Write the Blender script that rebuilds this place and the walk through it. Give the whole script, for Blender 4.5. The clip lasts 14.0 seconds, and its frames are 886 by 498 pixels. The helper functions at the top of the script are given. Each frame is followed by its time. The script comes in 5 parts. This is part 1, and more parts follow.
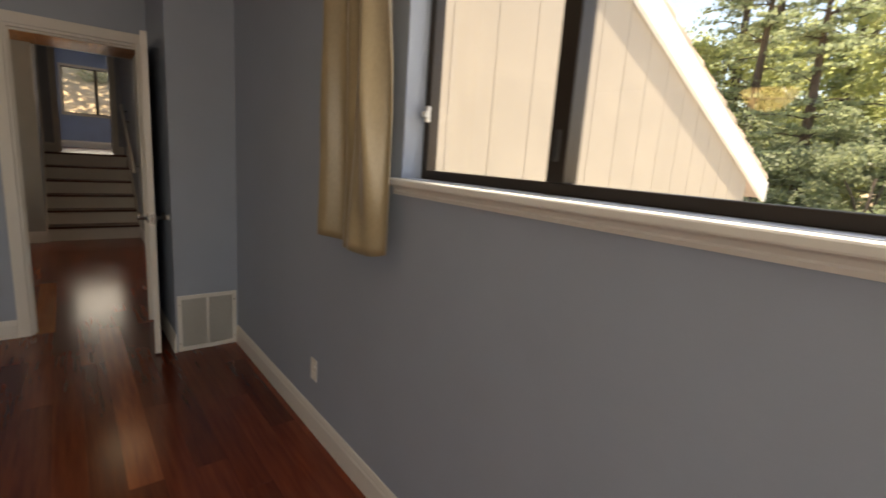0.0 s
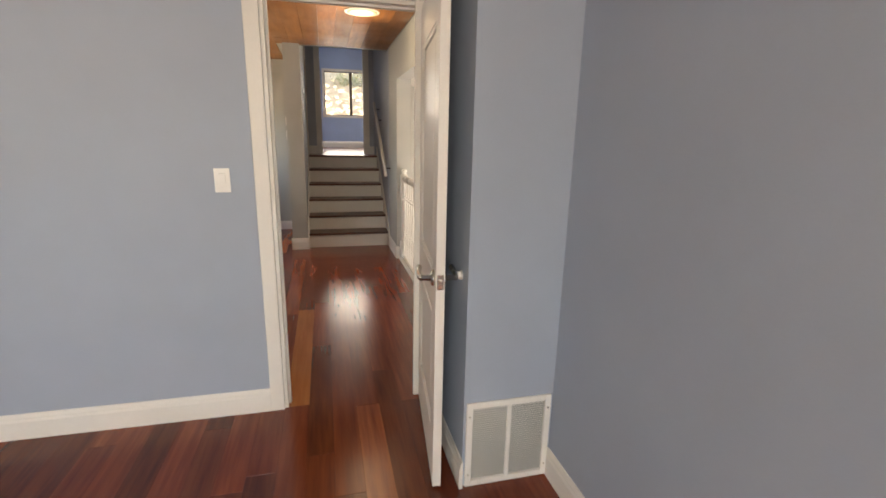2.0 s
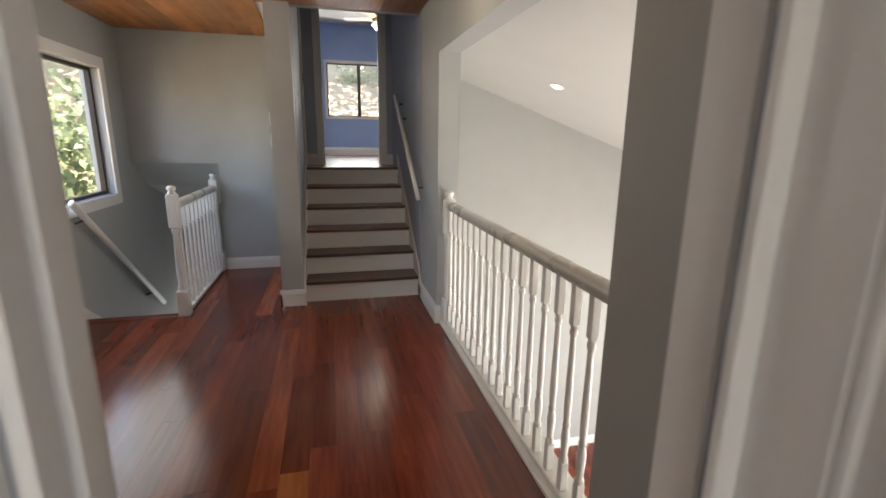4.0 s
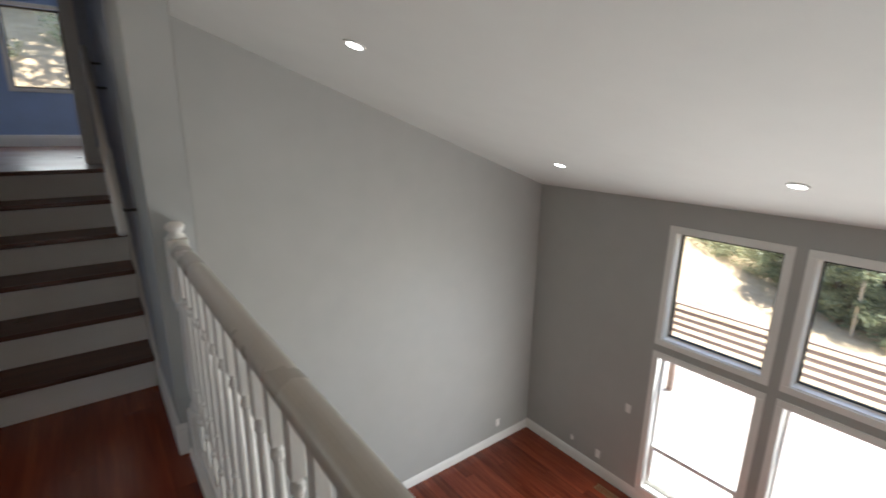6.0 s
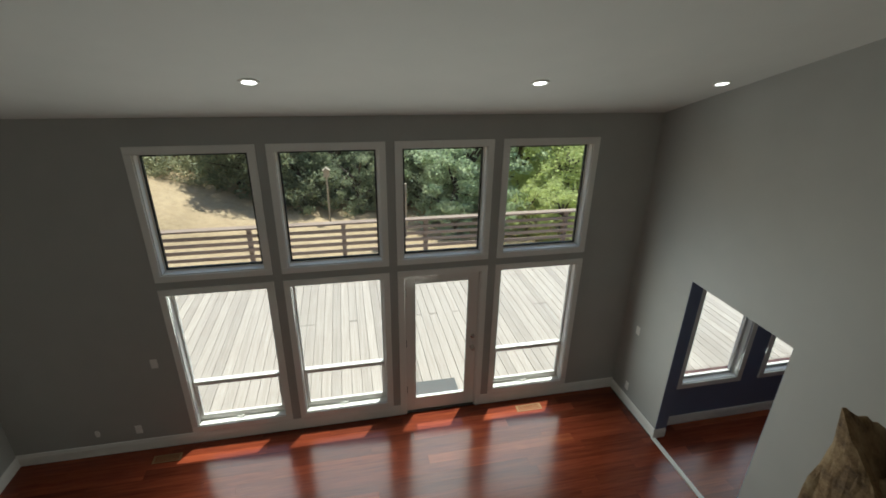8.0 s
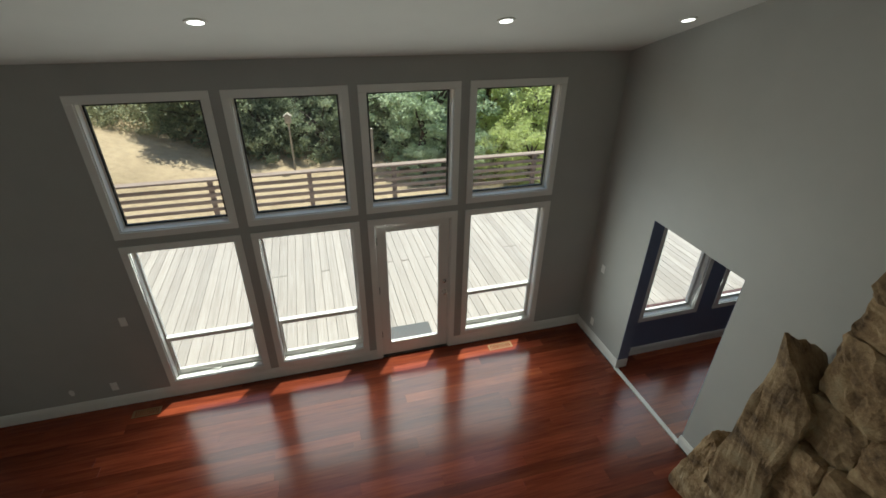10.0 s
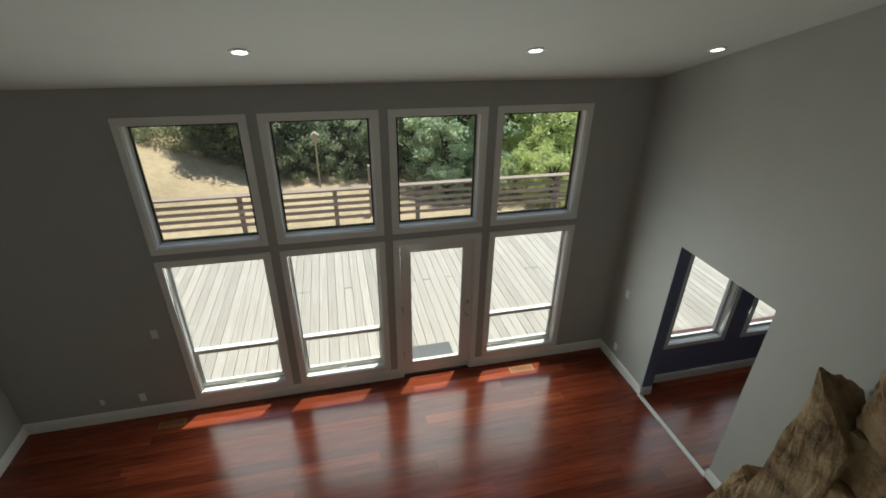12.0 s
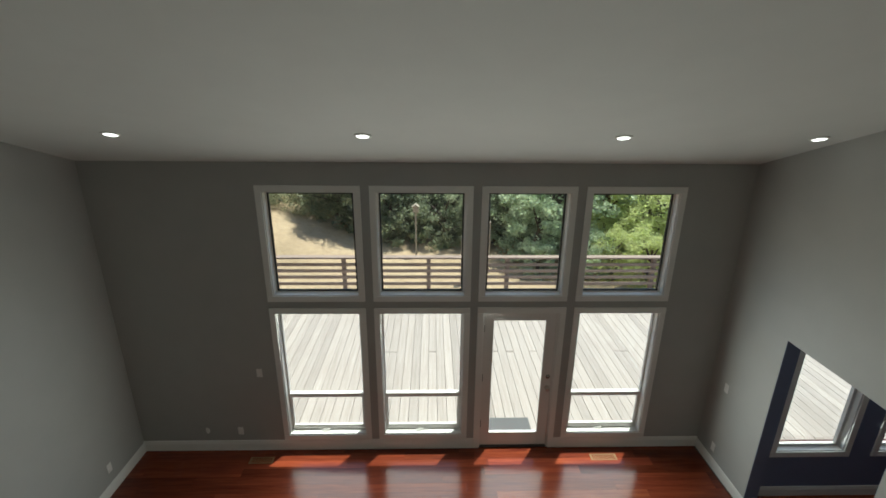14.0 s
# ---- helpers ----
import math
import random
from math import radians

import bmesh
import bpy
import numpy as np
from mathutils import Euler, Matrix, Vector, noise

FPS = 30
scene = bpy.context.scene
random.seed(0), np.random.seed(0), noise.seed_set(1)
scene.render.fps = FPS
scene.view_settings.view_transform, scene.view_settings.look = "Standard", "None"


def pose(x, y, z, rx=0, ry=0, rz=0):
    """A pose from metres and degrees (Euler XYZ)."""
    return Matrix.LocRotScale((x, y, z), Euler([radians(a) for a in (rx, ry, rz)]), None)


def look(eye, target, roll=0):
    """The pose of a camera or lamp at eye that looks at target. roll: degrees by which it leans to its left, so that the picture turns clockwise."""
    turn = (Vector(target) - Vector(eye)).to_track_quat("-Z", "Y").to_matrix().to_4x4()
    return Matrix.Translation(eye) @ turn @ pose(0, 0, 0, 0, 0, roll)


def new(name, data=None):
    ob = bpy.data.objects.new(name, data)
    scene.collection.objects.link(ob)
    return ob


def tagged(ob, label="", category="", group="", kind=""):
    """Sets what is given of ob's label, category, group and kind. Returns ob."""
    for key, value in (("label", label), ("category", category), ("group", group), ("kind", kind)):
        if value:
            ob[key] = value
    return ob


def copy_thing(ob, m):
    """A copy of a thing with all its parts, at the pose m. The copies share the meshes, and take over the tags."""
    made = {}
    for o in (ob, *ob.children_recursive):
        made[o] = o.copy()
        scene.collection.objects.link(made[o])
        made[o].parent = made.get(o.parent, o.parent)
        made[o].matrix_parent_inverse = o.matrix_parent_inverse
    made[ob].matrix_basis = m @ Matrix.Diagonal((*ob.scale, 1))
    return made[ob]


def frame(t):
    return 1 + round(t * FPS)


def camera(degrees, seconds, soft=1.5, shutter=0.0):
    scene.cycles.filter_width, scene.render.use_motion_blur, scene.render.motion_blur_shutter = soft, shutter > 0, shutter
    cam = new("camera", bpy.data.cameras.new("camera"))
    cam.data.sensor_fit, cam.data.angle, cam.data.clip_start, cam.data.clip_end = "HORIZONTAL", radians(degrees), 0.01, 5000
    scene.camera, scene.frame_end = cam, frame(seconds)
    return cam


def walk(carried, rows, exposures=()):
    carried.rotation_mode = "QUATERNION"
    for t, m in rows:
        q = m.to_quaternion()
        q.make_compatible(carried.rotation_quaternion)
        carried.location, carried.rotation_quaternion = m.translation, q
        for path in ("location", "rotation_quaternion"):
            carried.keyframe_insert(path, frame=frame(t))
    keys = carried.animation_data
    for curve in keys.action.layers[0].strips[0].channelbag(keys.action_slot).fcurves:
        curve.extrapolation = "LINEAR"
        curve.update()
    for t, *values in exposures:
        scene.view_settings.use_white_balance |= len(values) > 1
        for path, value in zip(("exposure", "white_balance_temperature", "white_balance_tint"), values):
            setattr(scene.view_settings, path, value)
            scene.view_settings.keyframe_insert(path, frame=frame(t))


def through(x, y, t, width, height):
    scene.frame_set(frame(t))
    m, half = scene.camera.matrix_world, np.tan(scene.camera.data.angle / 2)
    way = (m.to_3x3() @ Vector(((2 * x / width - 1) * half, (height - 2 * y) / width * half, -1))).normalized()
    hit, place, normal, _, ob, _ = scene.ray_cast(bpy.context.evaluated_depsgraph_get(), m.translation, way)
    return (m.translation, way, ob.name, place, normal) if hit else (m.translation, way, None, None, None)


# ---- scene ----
# ---- camera ----
LENS = 87.15
cam = camera(LENS, 14.0, soft=1.6, shutter=0.25)
PATH = [
    (0.0, -0.085, -0.033, 1.432, -38.54, -10.77, -3.94),
    (0.5, -0.096, 0.426, 1.445, -27.03, -12.18, -2.84),
    (1.0, -0.113, 0.837, 1.474, -18.12, -13.36, -1.55),
    (1.5, -0.121, 1.309, 1.476, -14.02, -13.55, -1.19),
    (2.0, -0.082, 1.793, 1.477, -13.97, -13.65, -1.15),
    (2.5, -0.114, 2.278, 1.465, -13.50, -13.82, -0.73),
    (4.8, 0.029, 4.518, 1.477, -13.90, -12.90, -0.75),
    (5.0, 0.100, 4.668, 1.489, -15.25, -13.18, -0.53),
    (5.5, 0.384, 4.963, 1.508, -22.05, -13.75, -0.43),
    (6.0, 0.565, 5.132, 1.475, -37.14, -14.65, -0.78),
    (6.5, 0.678, 5.281, 1.406, -56.87, -15.88, -1.16),
    (7.0, 0.661, 5.425, 1.419, -79.67, -17.78, -1.53),
    (7.5, 0.752, 5.571, 1.414, -94.51, -20.63, -1.15),
    (8.0, 0.772, 5.587, 1.357, -101.85, -23.33, -0.95),
    (8.5, 0.769, 5.570, 1.325, -104.45, -25.37, -0.83),
    (11.0, 0.753, 5.614, 1.412, -105.74, -31.02, -0.82),
    (11.5, 0.745, 5.637, 1.419, -105.38, -30.69, -0.87),
    (12.0, 0.762, 5.644, 1.436, -103.25, -27.88, -0.85),
    (12.5, 0.733, 5.669, 1.455, -100.83, -24.51, -0.85),
    (13.0, 0.657, 5.654, 1.512, -96.91, -22.21, -1.24),
    (13.5, 0.540, 5.638, 1.538, -93.59, -20.70, -1.15),
    (14.0, 0.487, 5.633, 1.493, -91.30, -19.02, -0.50),
]
EXPOSURES = [(0.0, 1.42, 8300, 12), (0.5, 1.44, 8800, 14), (1.0, 2.14, 9000, 14), (1.5, 2.95, 8000, 12), (2.7, 3.25, 7600, 11), (4.8, 2.68, 5850, 7), (5.5, 2.48, 5750, 7),
             (6.0, 1.9, 6000, 6), (6.5, 1.35, 6200, 4), (7.2, 0.62, 6250, -1), (8.0, 0.38, 6150, -4), (11.0, 0.45, 6150, -5), (12.5, 0.36, 6150, -6), (13.2, 0.36, 6100, -5), (14.0, 0.44, 6100, -4)]
walk(cam, [(t, pose(x, y, z, 90 + pitch, roll, yaw)) for t, x, y, z, yaw, pitch, roll in PATH], EXPOSURES)

# ---- plan, in metres ----
BED_E, BED_N, BED_W, BED_S = 0.844, 4.22, -3.9, -2.6      # bedroom faces
BUMP_X, BUMP_Y = 0.44, 3.44                                # duct chase in the bedroom corner
HALL_S, HALL_N, HALL_W = 4.34, 9.39, -2.08                 # landing
STAIR_W, STAIR_E, STAIR_Y = -0.33, 0.74, 8.055              # stair up
RUN, RISE = 0.26, 0.192
UP = 6 * RISE                                              # upper floor
UP_Y = 9.87                                                # wall with the upper door
BLUE_N = 13.57
RAIL_X, OPEN_S, OPEN_N, OPEN_TOP = 0.82, 5.0, 7.32, 2.09  # opening to the great room
GR_W, GR_E, GR_S, GR_N, GR_F = 0.90, 5.48, 2.08, 9.37, -3.02
CEIL_E, SLOPE = 0.745, 0.354                                 # great room ceiling
CEIL = 2.51
DIN_E = 4.66                                               # dining room window wall
DECK = -3.08


def ceil_z(x):
    return CEIL_E + SLOPE * (GR_E - x)


# ---- world and sun ----
SUN_DIR = Vector((0.235, -0.165, 1.0)).normalized()
world = bpy.data.worlds.new("sky")
scene.world = world
world.use_nodes = True
wn = world.node_tree.nodes
sky = wn.new("ShaderNodeTexSky")
sky.sky_type = "NISHITA"
sky.sun_disc = False
sky.sun_elevation = math.asin(SUN_DIR.z)
sky.sun_rotation = math.atan2(SUN_DIR.x, SUN_DIR.y)
sky.air_density, sky.dust_density = 1.0, 1.2
wn["Background"].inputs["Strength"].default_value = 0.15
world.node_tree.links.new(sky.outputs[0], wn["Background"].inputs["Color"])

sun = new("sun", bpy.data.lights.new("sun", "SUN"))
sun.data.energy, sun.data.angle, sun.data.color = 5.0, radians(0.5), (1.0, 0.95, 0.87)
sun.matrix_world = look(SUN_DIR * 30, (0, 0, 0))


def window_light(name, at, target, w, h, watts, color=(1.0, 0.98, 0.94)):
    ob = new(name, bpy.data.lights.new(name, "AREA"))
    ob.data.shape, ob.data.size, ob.data.size_y = "RECTANGLE", w, h
    ob.data.energy, ob.data.color = watts, color
    ob.matrix_world = look(at, target)
    return ob


for wy, ww in ((6.98, 0.98), (5.745, 0.98), (4.56, 0.80), (3.375, 0.95)):
    window_light("sky_light_great_room", (5.42, wy, -1.85), (0, wy + 0.4, -1.55), ww, 1.75, 14.2, (1.0, 0.965, 0.91))
window_light("sky_light_bedroom", (0.80, 0.2, 1.78), (-3, 0.1, 1.2), 1.9, 0.8, 8.5)
window_light("sky_light_bedroom_south", (-1.6, -2.5, 1.5), (0.7, 1.8, 1.0), 1.8, 1.2, 11)
window_light("sky_light_blue_room", (0.5, 13.47, 2.4), (0.5, 9, 1.8), 1.1, 1.0, 5.6)
window_light("sky_light_landing", (-1.98, 8.1, 1.5), (0.7, 6.6, 0.9), 1.5, 1.1, 2.1)



def lamp_light(name, at, radius, watts, color):
    ob = new(name, bpy.data.lights.new(name, "AREA"))
    ob.data.shape, ob.data.size = "DISK", 2 * radius
    ob.data.energy, ob.data.color = watts, color
    ob.matrix_world = look(at, (at[0], at[1] + 0.001, at[2] - 1))
    return ob


window_light("sky_light_dining", (4.60, 0.6, -1.6), (0, 0.6, -2.2), 2.2, 1.4, 8.5)
# added fill lamp in the lower stairwell; no window stands there
window_light("sky_light_lower_hall", (-1.62, 10.95, -1.35), (-1.75, 8.0, 0.4), 0.75, 0.9, 2.0)
lamp_light("fan_lamp_light", (0.80, 11.75, 3.09), 0.10, 2.0, (1.0, 0.90, 0.76))
dome = new("landing_lamp_light", bpy.data.lights.new("landing_lamp_light", "POINT"))
dome.data.energy, dome.data.color, dome.data.shadow_soft_size = 1.25, (1.0, 0.84, 0.62), 0.26
dome.location = (0.28, 6.24, CEIL - 0.16)

# ---- materials ----
def nodes_of(name):
    m = bpy.data.materials.new(name)
    m.use_nodes = True
    return m, m.node_tree.nodes, m.node_tree.links


def noise_tex(n, l, vec, scale, detail=4.0, rough=0.55):
    t = n.new("ShaderNodeTexNoise")
    t.inputs["Scale"].default_value = scale
    t.inputs["Detail"].default_value = detail
    t.inputs["Roughness"].default_value = rough
    l.new(vec, t.inputs["Vector"])
    return t


def ramp(n, l, fac, stops):
    r = n.new("ShaderNodeValToRGB")
    while len(r.color_ramp.elements) < len(stops):
        r.color_ramp.elements.new(0.5)
    for e, (p, c) in zip(r.color_ramp.elements, stops):
        e.position, e.color = p, (*c, 1)
    l.new(fac, r.inputs[0])
    return r


def mixc(n, l, fac, a, b, mode="MIX"):
    m = n.new("ShaderNodeMix")
    m.data_type, m.blend_type = "RGBA", mode
    for sock, v in ((m.inputs[0], fac), (m.inputs[6], a), (m.inputs[7], b)):
        if isinstance(v, (int, float)):
            sock.default_value = v
        elif isinstance(v, tuple):
            sock.default_value = (*v, 1)
        else:
            l.new(v, sock)
    return m.outputs[2]


def bump(n, l, height, strength, dist, bsdf):
    b = n.new("ShaderNodeBump")
    b.inputs["Strength"].default_value, b.inputs["Distance"].default_value = strength, dist
    l.new(height, b.inputs["Height"])
    l.new(b.outputs[0], bsdf.inputs["Normal"])


def surface(name, color, rough=0.5, metal=0.0, vary=0.06, scale=3.0, fine=120.0, relief=0.15, depth=0.001, spread=0.0, coat=0.0):
    """Paint, metal or plastic: two scales of tone and a fine relief."""
    m, n, l = nodes_of(name)
    p = n["Principled BSDF"]
    pos = n.new("ShaderNodeNewGeometry").outputs["Position"]
    big, small = noise_tex(n, l, pos, scale), noise_tex(n, l, pos, fine, 3)
    dark = tuple(c * (1 - vary) for c in color)
    light = tuple(min(1, c * (1 + vary)) for c in color)
    base = ramp(n, l, big.outputs[0], [(0.3, dark), (0.7, light)]).outputs[0]
    base = mixc(n, l, 0.10, base, ramp(n, l, small.outputs[0], [(0.35, tuple(c * 0.8 for c in color)), (0.65, light)]).outputs[0])
    if spread:
        info = n.new("ShaderNodeObjectInfo")
        base = mixc(n, l, 1.0, base, ramp(n, l, info.outputs["Random"], [(0, (1 - spread,) * 3), (1, (1.0,) * 3)]).outputs[0], "MULTIPLY")
    l.new(base, p.inputs["Base Color"])
    r = ramp(n, l, big.outputs[0], [(0.3, (max(0.02, rough - 0.06),) * 3), (0.7, (min(1, rough + 0.06),) * 3)])
    l.new(r.outputs[0], p.inputs["Roughness"])
    p.inputs["Metallic"].default_value = metal
    p.inputs["Coat Weight"].default_value = coat
    if relief:
        bump(n, l, small.outputs[0], relief, depth, p)
    return m


def wood(name, dark, mid, light, rough=0.3, along="Y", coat=0.0, spread=0.75, grain=1.0, coatr=0.1, relief=0.12, wear=0.22, odd=(1.0, 1.0, 1.0), spec=0.5, island=False):
    """Boards: grain along one axis, each board its own tone and figure."""
    m, n, l = nodes_of(name)
    p = n["Principled BSDF"]
    geo = n.new("ShaderNodeNewGeometry")
    pos = geo.outputs["Position"]
    own = geo.outputs["Random Per Island"] if island else n.new("ShaderNodeObjectInfo").outputs["Random"]
    mp = n.new("ShaderNodeMapping")
    mp.inputs["Scale"].default_value = {"Y": (16 * grain, 1.1, 16), "X": (1.1, 16 * grain, 16), "Z": (16, 16, 1.1)}[along]
    off = n.new("ShaderNodeVectorMath")
    off.operation = "MULTIPLY_ADD"
    off.inputs[1].default_value = (37, 53, 71)
    l.new(own, off.inputs[0])
    l.new(pos, off.inputs[2])
    l.new(off.outputs[0], mp.inputs["Vector"])
    g1 = noise_tex(n, l, mp.outputs[0], 1.0, 6, 0.6)
    g2 = noise_tex(n, l, mp.outputs[0], 3.0, 3, 0.5)
    base = ramp(n, l, g1.outputs[0], [(0.28, dark), (0.5, mid), (0.75, light)]).outputs[0]
    base = mixc(n, l, 0.35, base, ramp(n, l, g2.outputs[0], [(0.3, dark), (0.7, light)]).outputs[0])
    tone = ramp(n, l, own, [(0.0, (1 - spread,) * 3), (0.5, (1 - spread * 0.45,) * 3), (0.95, (1.0, 1.0, 1.0)), (1.0, odd)])
    base = mixc(n, l, 1.0, base, tone.outputs[0], "MULTIPLY")
    l.new(base, p.inputs["Base Color"])
    worn = noise_tex(n, l, pos, 2.2, 4)
    r = ramp(n, l, worn.outputs[0], [(0.3, (rough * (1 - wear),) * 3), (0.7, (rough * (1 + wear),) * 3)])
    l.new(r.outputs[0], p.inputs["Roughness"])
    p.inputs["Specular IOR Level"].default_value = spec
    p.inputs["Coat Weight"].default_value, p.inputs["Coat Roughness"].default_value = coat, coatr
    if relief:
        bump(n, l, g2.outputs[0], relief, 0.0008, p)
    return m


def glass_mat(name, tint=(1, 1, 1)):
    """Clear pane: see-through, with a mirror gloss that grows towards grazing angles on both sides."""
    m, n, l = nodes_of(name)
    n.remove(n["Principled BSDF"])
    out = n["Material Output"]
    tr, gl, mx, lw = n.new("ShaderNodeBsdfTransparent"), n.new("ShaderNodeBsdfGlossy"), n.new("ShaderNodeMixShader"), n.new("ShaderNodeLayerWeight")
    tr.inputs[0].default_value = (*tint, 1)
    gl.inputs["Roughness"].default_value = 0.01
    lw.inputs["Blend"].default_value = 0.5
    pw, ma = n.new("ShaderNodeMath"), n.new("ShaderNodeMath")
    pw.operation, ma.operation = "POWER", "MULTIPLY_ADD"
    pw.inputs[1].default_value = 5.0
    ma.inputs[1].default_value, ma.inputs[2].default_value = 0.9, 0.035
    l.new(lw.outputs["Facing"], pw.inputs[0])
    l.new(pw.outputs[0], ma.inputs[0])
    l.new(ma.outputs[0], mx.inputs[0])
    l.new(tr.outputs[0], mx.inputs[1])
    l.new(gl.outputs[0], mx.inputs[2])
    l.new(mx.outputs[0], out.inputs["Surface"])
    return m


def glow(name, color, strength):
    m, n, l = nodes_of(name)
    p = n["Principled BSDF"]
    p.inputs["Base Color"].default_value = (0.8, 0.8, 0.8, 1)
    p.inputs["Emission Color"].default_value = (*color, 1)
    p.inputs["Emission Strength"].default_value = strength
    return m


def leaf_mat(name, dark, light, through=0.35):
    m, n, l = nodes_of(name)
    p = n["Principled BSDF"]
    geo = n.new("ShaderNodeNewGeometry")
    big = noise_tex(n, l, geo.outputs["Position"], 0.7, 3)
    tone = ramp(n, l, geo.outputs["Random Per Island"], [(0.0, dark), (1.0, light)]).outputs[0]
    tone = mixc(n, l, ramp(n, l, big.outputs[0], [(0.35, (0, 0, 0)), (0.65, (0.7, 0.7, 0.7))]).outputs[0], tone, light)
    l.new(tone, p.inputs["Base Color"])
    p.inputs["Roughness"].default_value = 0.55
    t = n.new("ShaderNodeBsdfTranslucent")
    l.new(tone, t.inputs[0])
    mx = n.new("ShaderNodeMixShader")
    mx.inputs[0].default_value = through
    l.new(p.outputs[0], mx.inputs[1])
    l.new(t.outputs[0], mx.inputs[2])
    l.new(mx.outputs[0], n["Material Output"].inputs["Surface"])
    return m


M_BED = surface("bedroom_paint", (0.358, 0.42, 0.522), 0.62, vary=0.035, fine=260)
M_HALL = surface("landing_paint", (0.415, 0.43, 0.425), 0.6, fine=260)
M_GREAT = surface("great_room_paint", (0.402, 0.403, 0.386), 0.6, vary=0.035, fine=260)
M_UPPER = surface("upper_hall_paint", (0.40, 0.44, 0.52), 0.6, fine=260)
M_BLUE = surface("blue_paint", (0.34, 0.46, 0.72), 0.6, fine=260)
M_SLATE = surface("slate_blue_paint", (0.16, 0.195, 0.30), 0.6, fine=260)
M_CEIL = surface("ceiling_paint", (0.665, 0.67, 0.645), 0.75, vary=0.025, fine=300)
M_TRIM = surface("white_trim_paint", (0.78, 0.77, 0.74), 0.48, vary=0.03, fine=90, relief=0.05)
M_RAIL = surface("grey_white_rail_paint", (0.60, 0.585, 0.545), 0.3, vary=0.05, fine=90, relief=0.05)
M_BRASS = surface("worn_brass", (0.21, 0.12, 0.05), 0.5, metal=0.2, vary=0.15)
M_DOOR = surface("white_door_paint", (0.76, 0.74, 0.71), 0.42, vary=0.01, fine=90, relief=0.05)
M_PLATE = surface("white_plastic", (0.80, 0.79, 0.76), 0.35, relief=0)
M_NICKEL = surface("satin_nickel", (0.52, 0.49, 0.45), 0.28, metal=1.0, relief=0.03)
M_BRONZE = surface("dark_bronze_aluminium", (0.045, 0.035, 0.028), 0.38, metal=0.4)
M_GASKET = surface("black_gasket", (0.02, 0.02, 0.02), 0.5)
M_STEEL = surface("dark_bracket_steel", (0.12, 0.12, 0.12), 0.35, metal=0.9)
M_SIDING = surface("cream_siding_paint", (0.37, 0.325, 0.265), 0.7, fine=60, relief=0.25)
M_TILE = surface("concrete_roof_tile", (0.52, 0.41, 0.33), 0.85, vary=0.2, fine=40, relief=0.5, spread=0.35)
M_MAT = surface("grey_doormat_fibre", (0.12, 0.12, 0.12), 0.95, fine=200, relief=0.8)
M_PLANK = wood("cherry_floor", (0.115, 0.018, 0.009), (0.198, 0.037, 0.016), (0.31, 0.072, 0.027), 0.20, "Y", coat=0.0, spread=0.5, relief=0.0, wear=0.15, odd=(1.5, 2.0, 1.8), spec=0.5)
M_TREAD = wood("dark_tread_wood", (0.060, 0.018, 0.010), (0.115, 0.036, 0.019), (0.17, 0.06, 0.032), 0.34, "X", coat=0.15, spread=0.3)
M_WCEIL = wood("stained_ceiling_board", (0.25, 0.088, 0.024), (0.43, 0.17, 0.047), (0.58, 0.27, 0.085), 0.42, "Y", spread=0.5, grain=0.6, island=True)
M_DECK = wood("weathered_deck", (0.295, 0.252, 0.218), (0.415, 0.362, 0.322), (0.495, 0.442, 0.40), 0.8, "X", spread=0.22, grain=2.5)
M_RAILWOOD = wood("brown_rail_stain", (0.22, 0.15, 0.115), (0.33, 0.24, 0.19), (0.43, 0.34, 0.28), 0.75, "Y", spread=0.3)
M_BARK = wood("bark", (0.04, 0.028, 0.02), (0.09, 0.065, 0.048), (0.15, 0.115, 0.09), 0.95, "Z", spread=0.3)
M_POST = wood("grey_fence_wood", (0.25, 0.21, 0.16), (0.38, 0.33, 0.26), (0.48, 0.43, 0.35), 0.9, "Z", spread=0.3)
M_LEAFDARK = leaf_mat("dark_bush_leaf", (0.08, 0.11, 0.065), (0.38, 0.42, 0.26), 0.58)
M_GLASS = glass_mat("window_glass")
M_LAMP = glow("lamp_glow", (1.0, 0.95, 0.88), 3.0)
M_AMBER = glow("amber_lamp_glow", (1.0, 0.68, 0.24), 0.085)
M_WARM = glow("warm_lamp_glow", (1.0, 0.66, 0.25), 2.2)
M_OAK = leaf_mat("oak_leaf", (0.07, 0.10, 0.055), (0.36, 0.40, 0.23), 0.55)
M_PINE = leaf_mat("pine_needle", (0.12, 0.16, 0.085), (0.42, 0.48, 0.28), 0.62)
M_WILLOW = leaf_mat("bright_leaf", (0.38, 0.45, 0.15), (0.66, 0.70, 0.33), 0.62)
M_BRUSH = leaf_mat("dry_brush_leaf", (0.15, 0.16, 0.08), (0.42, 0.42, 0.25))


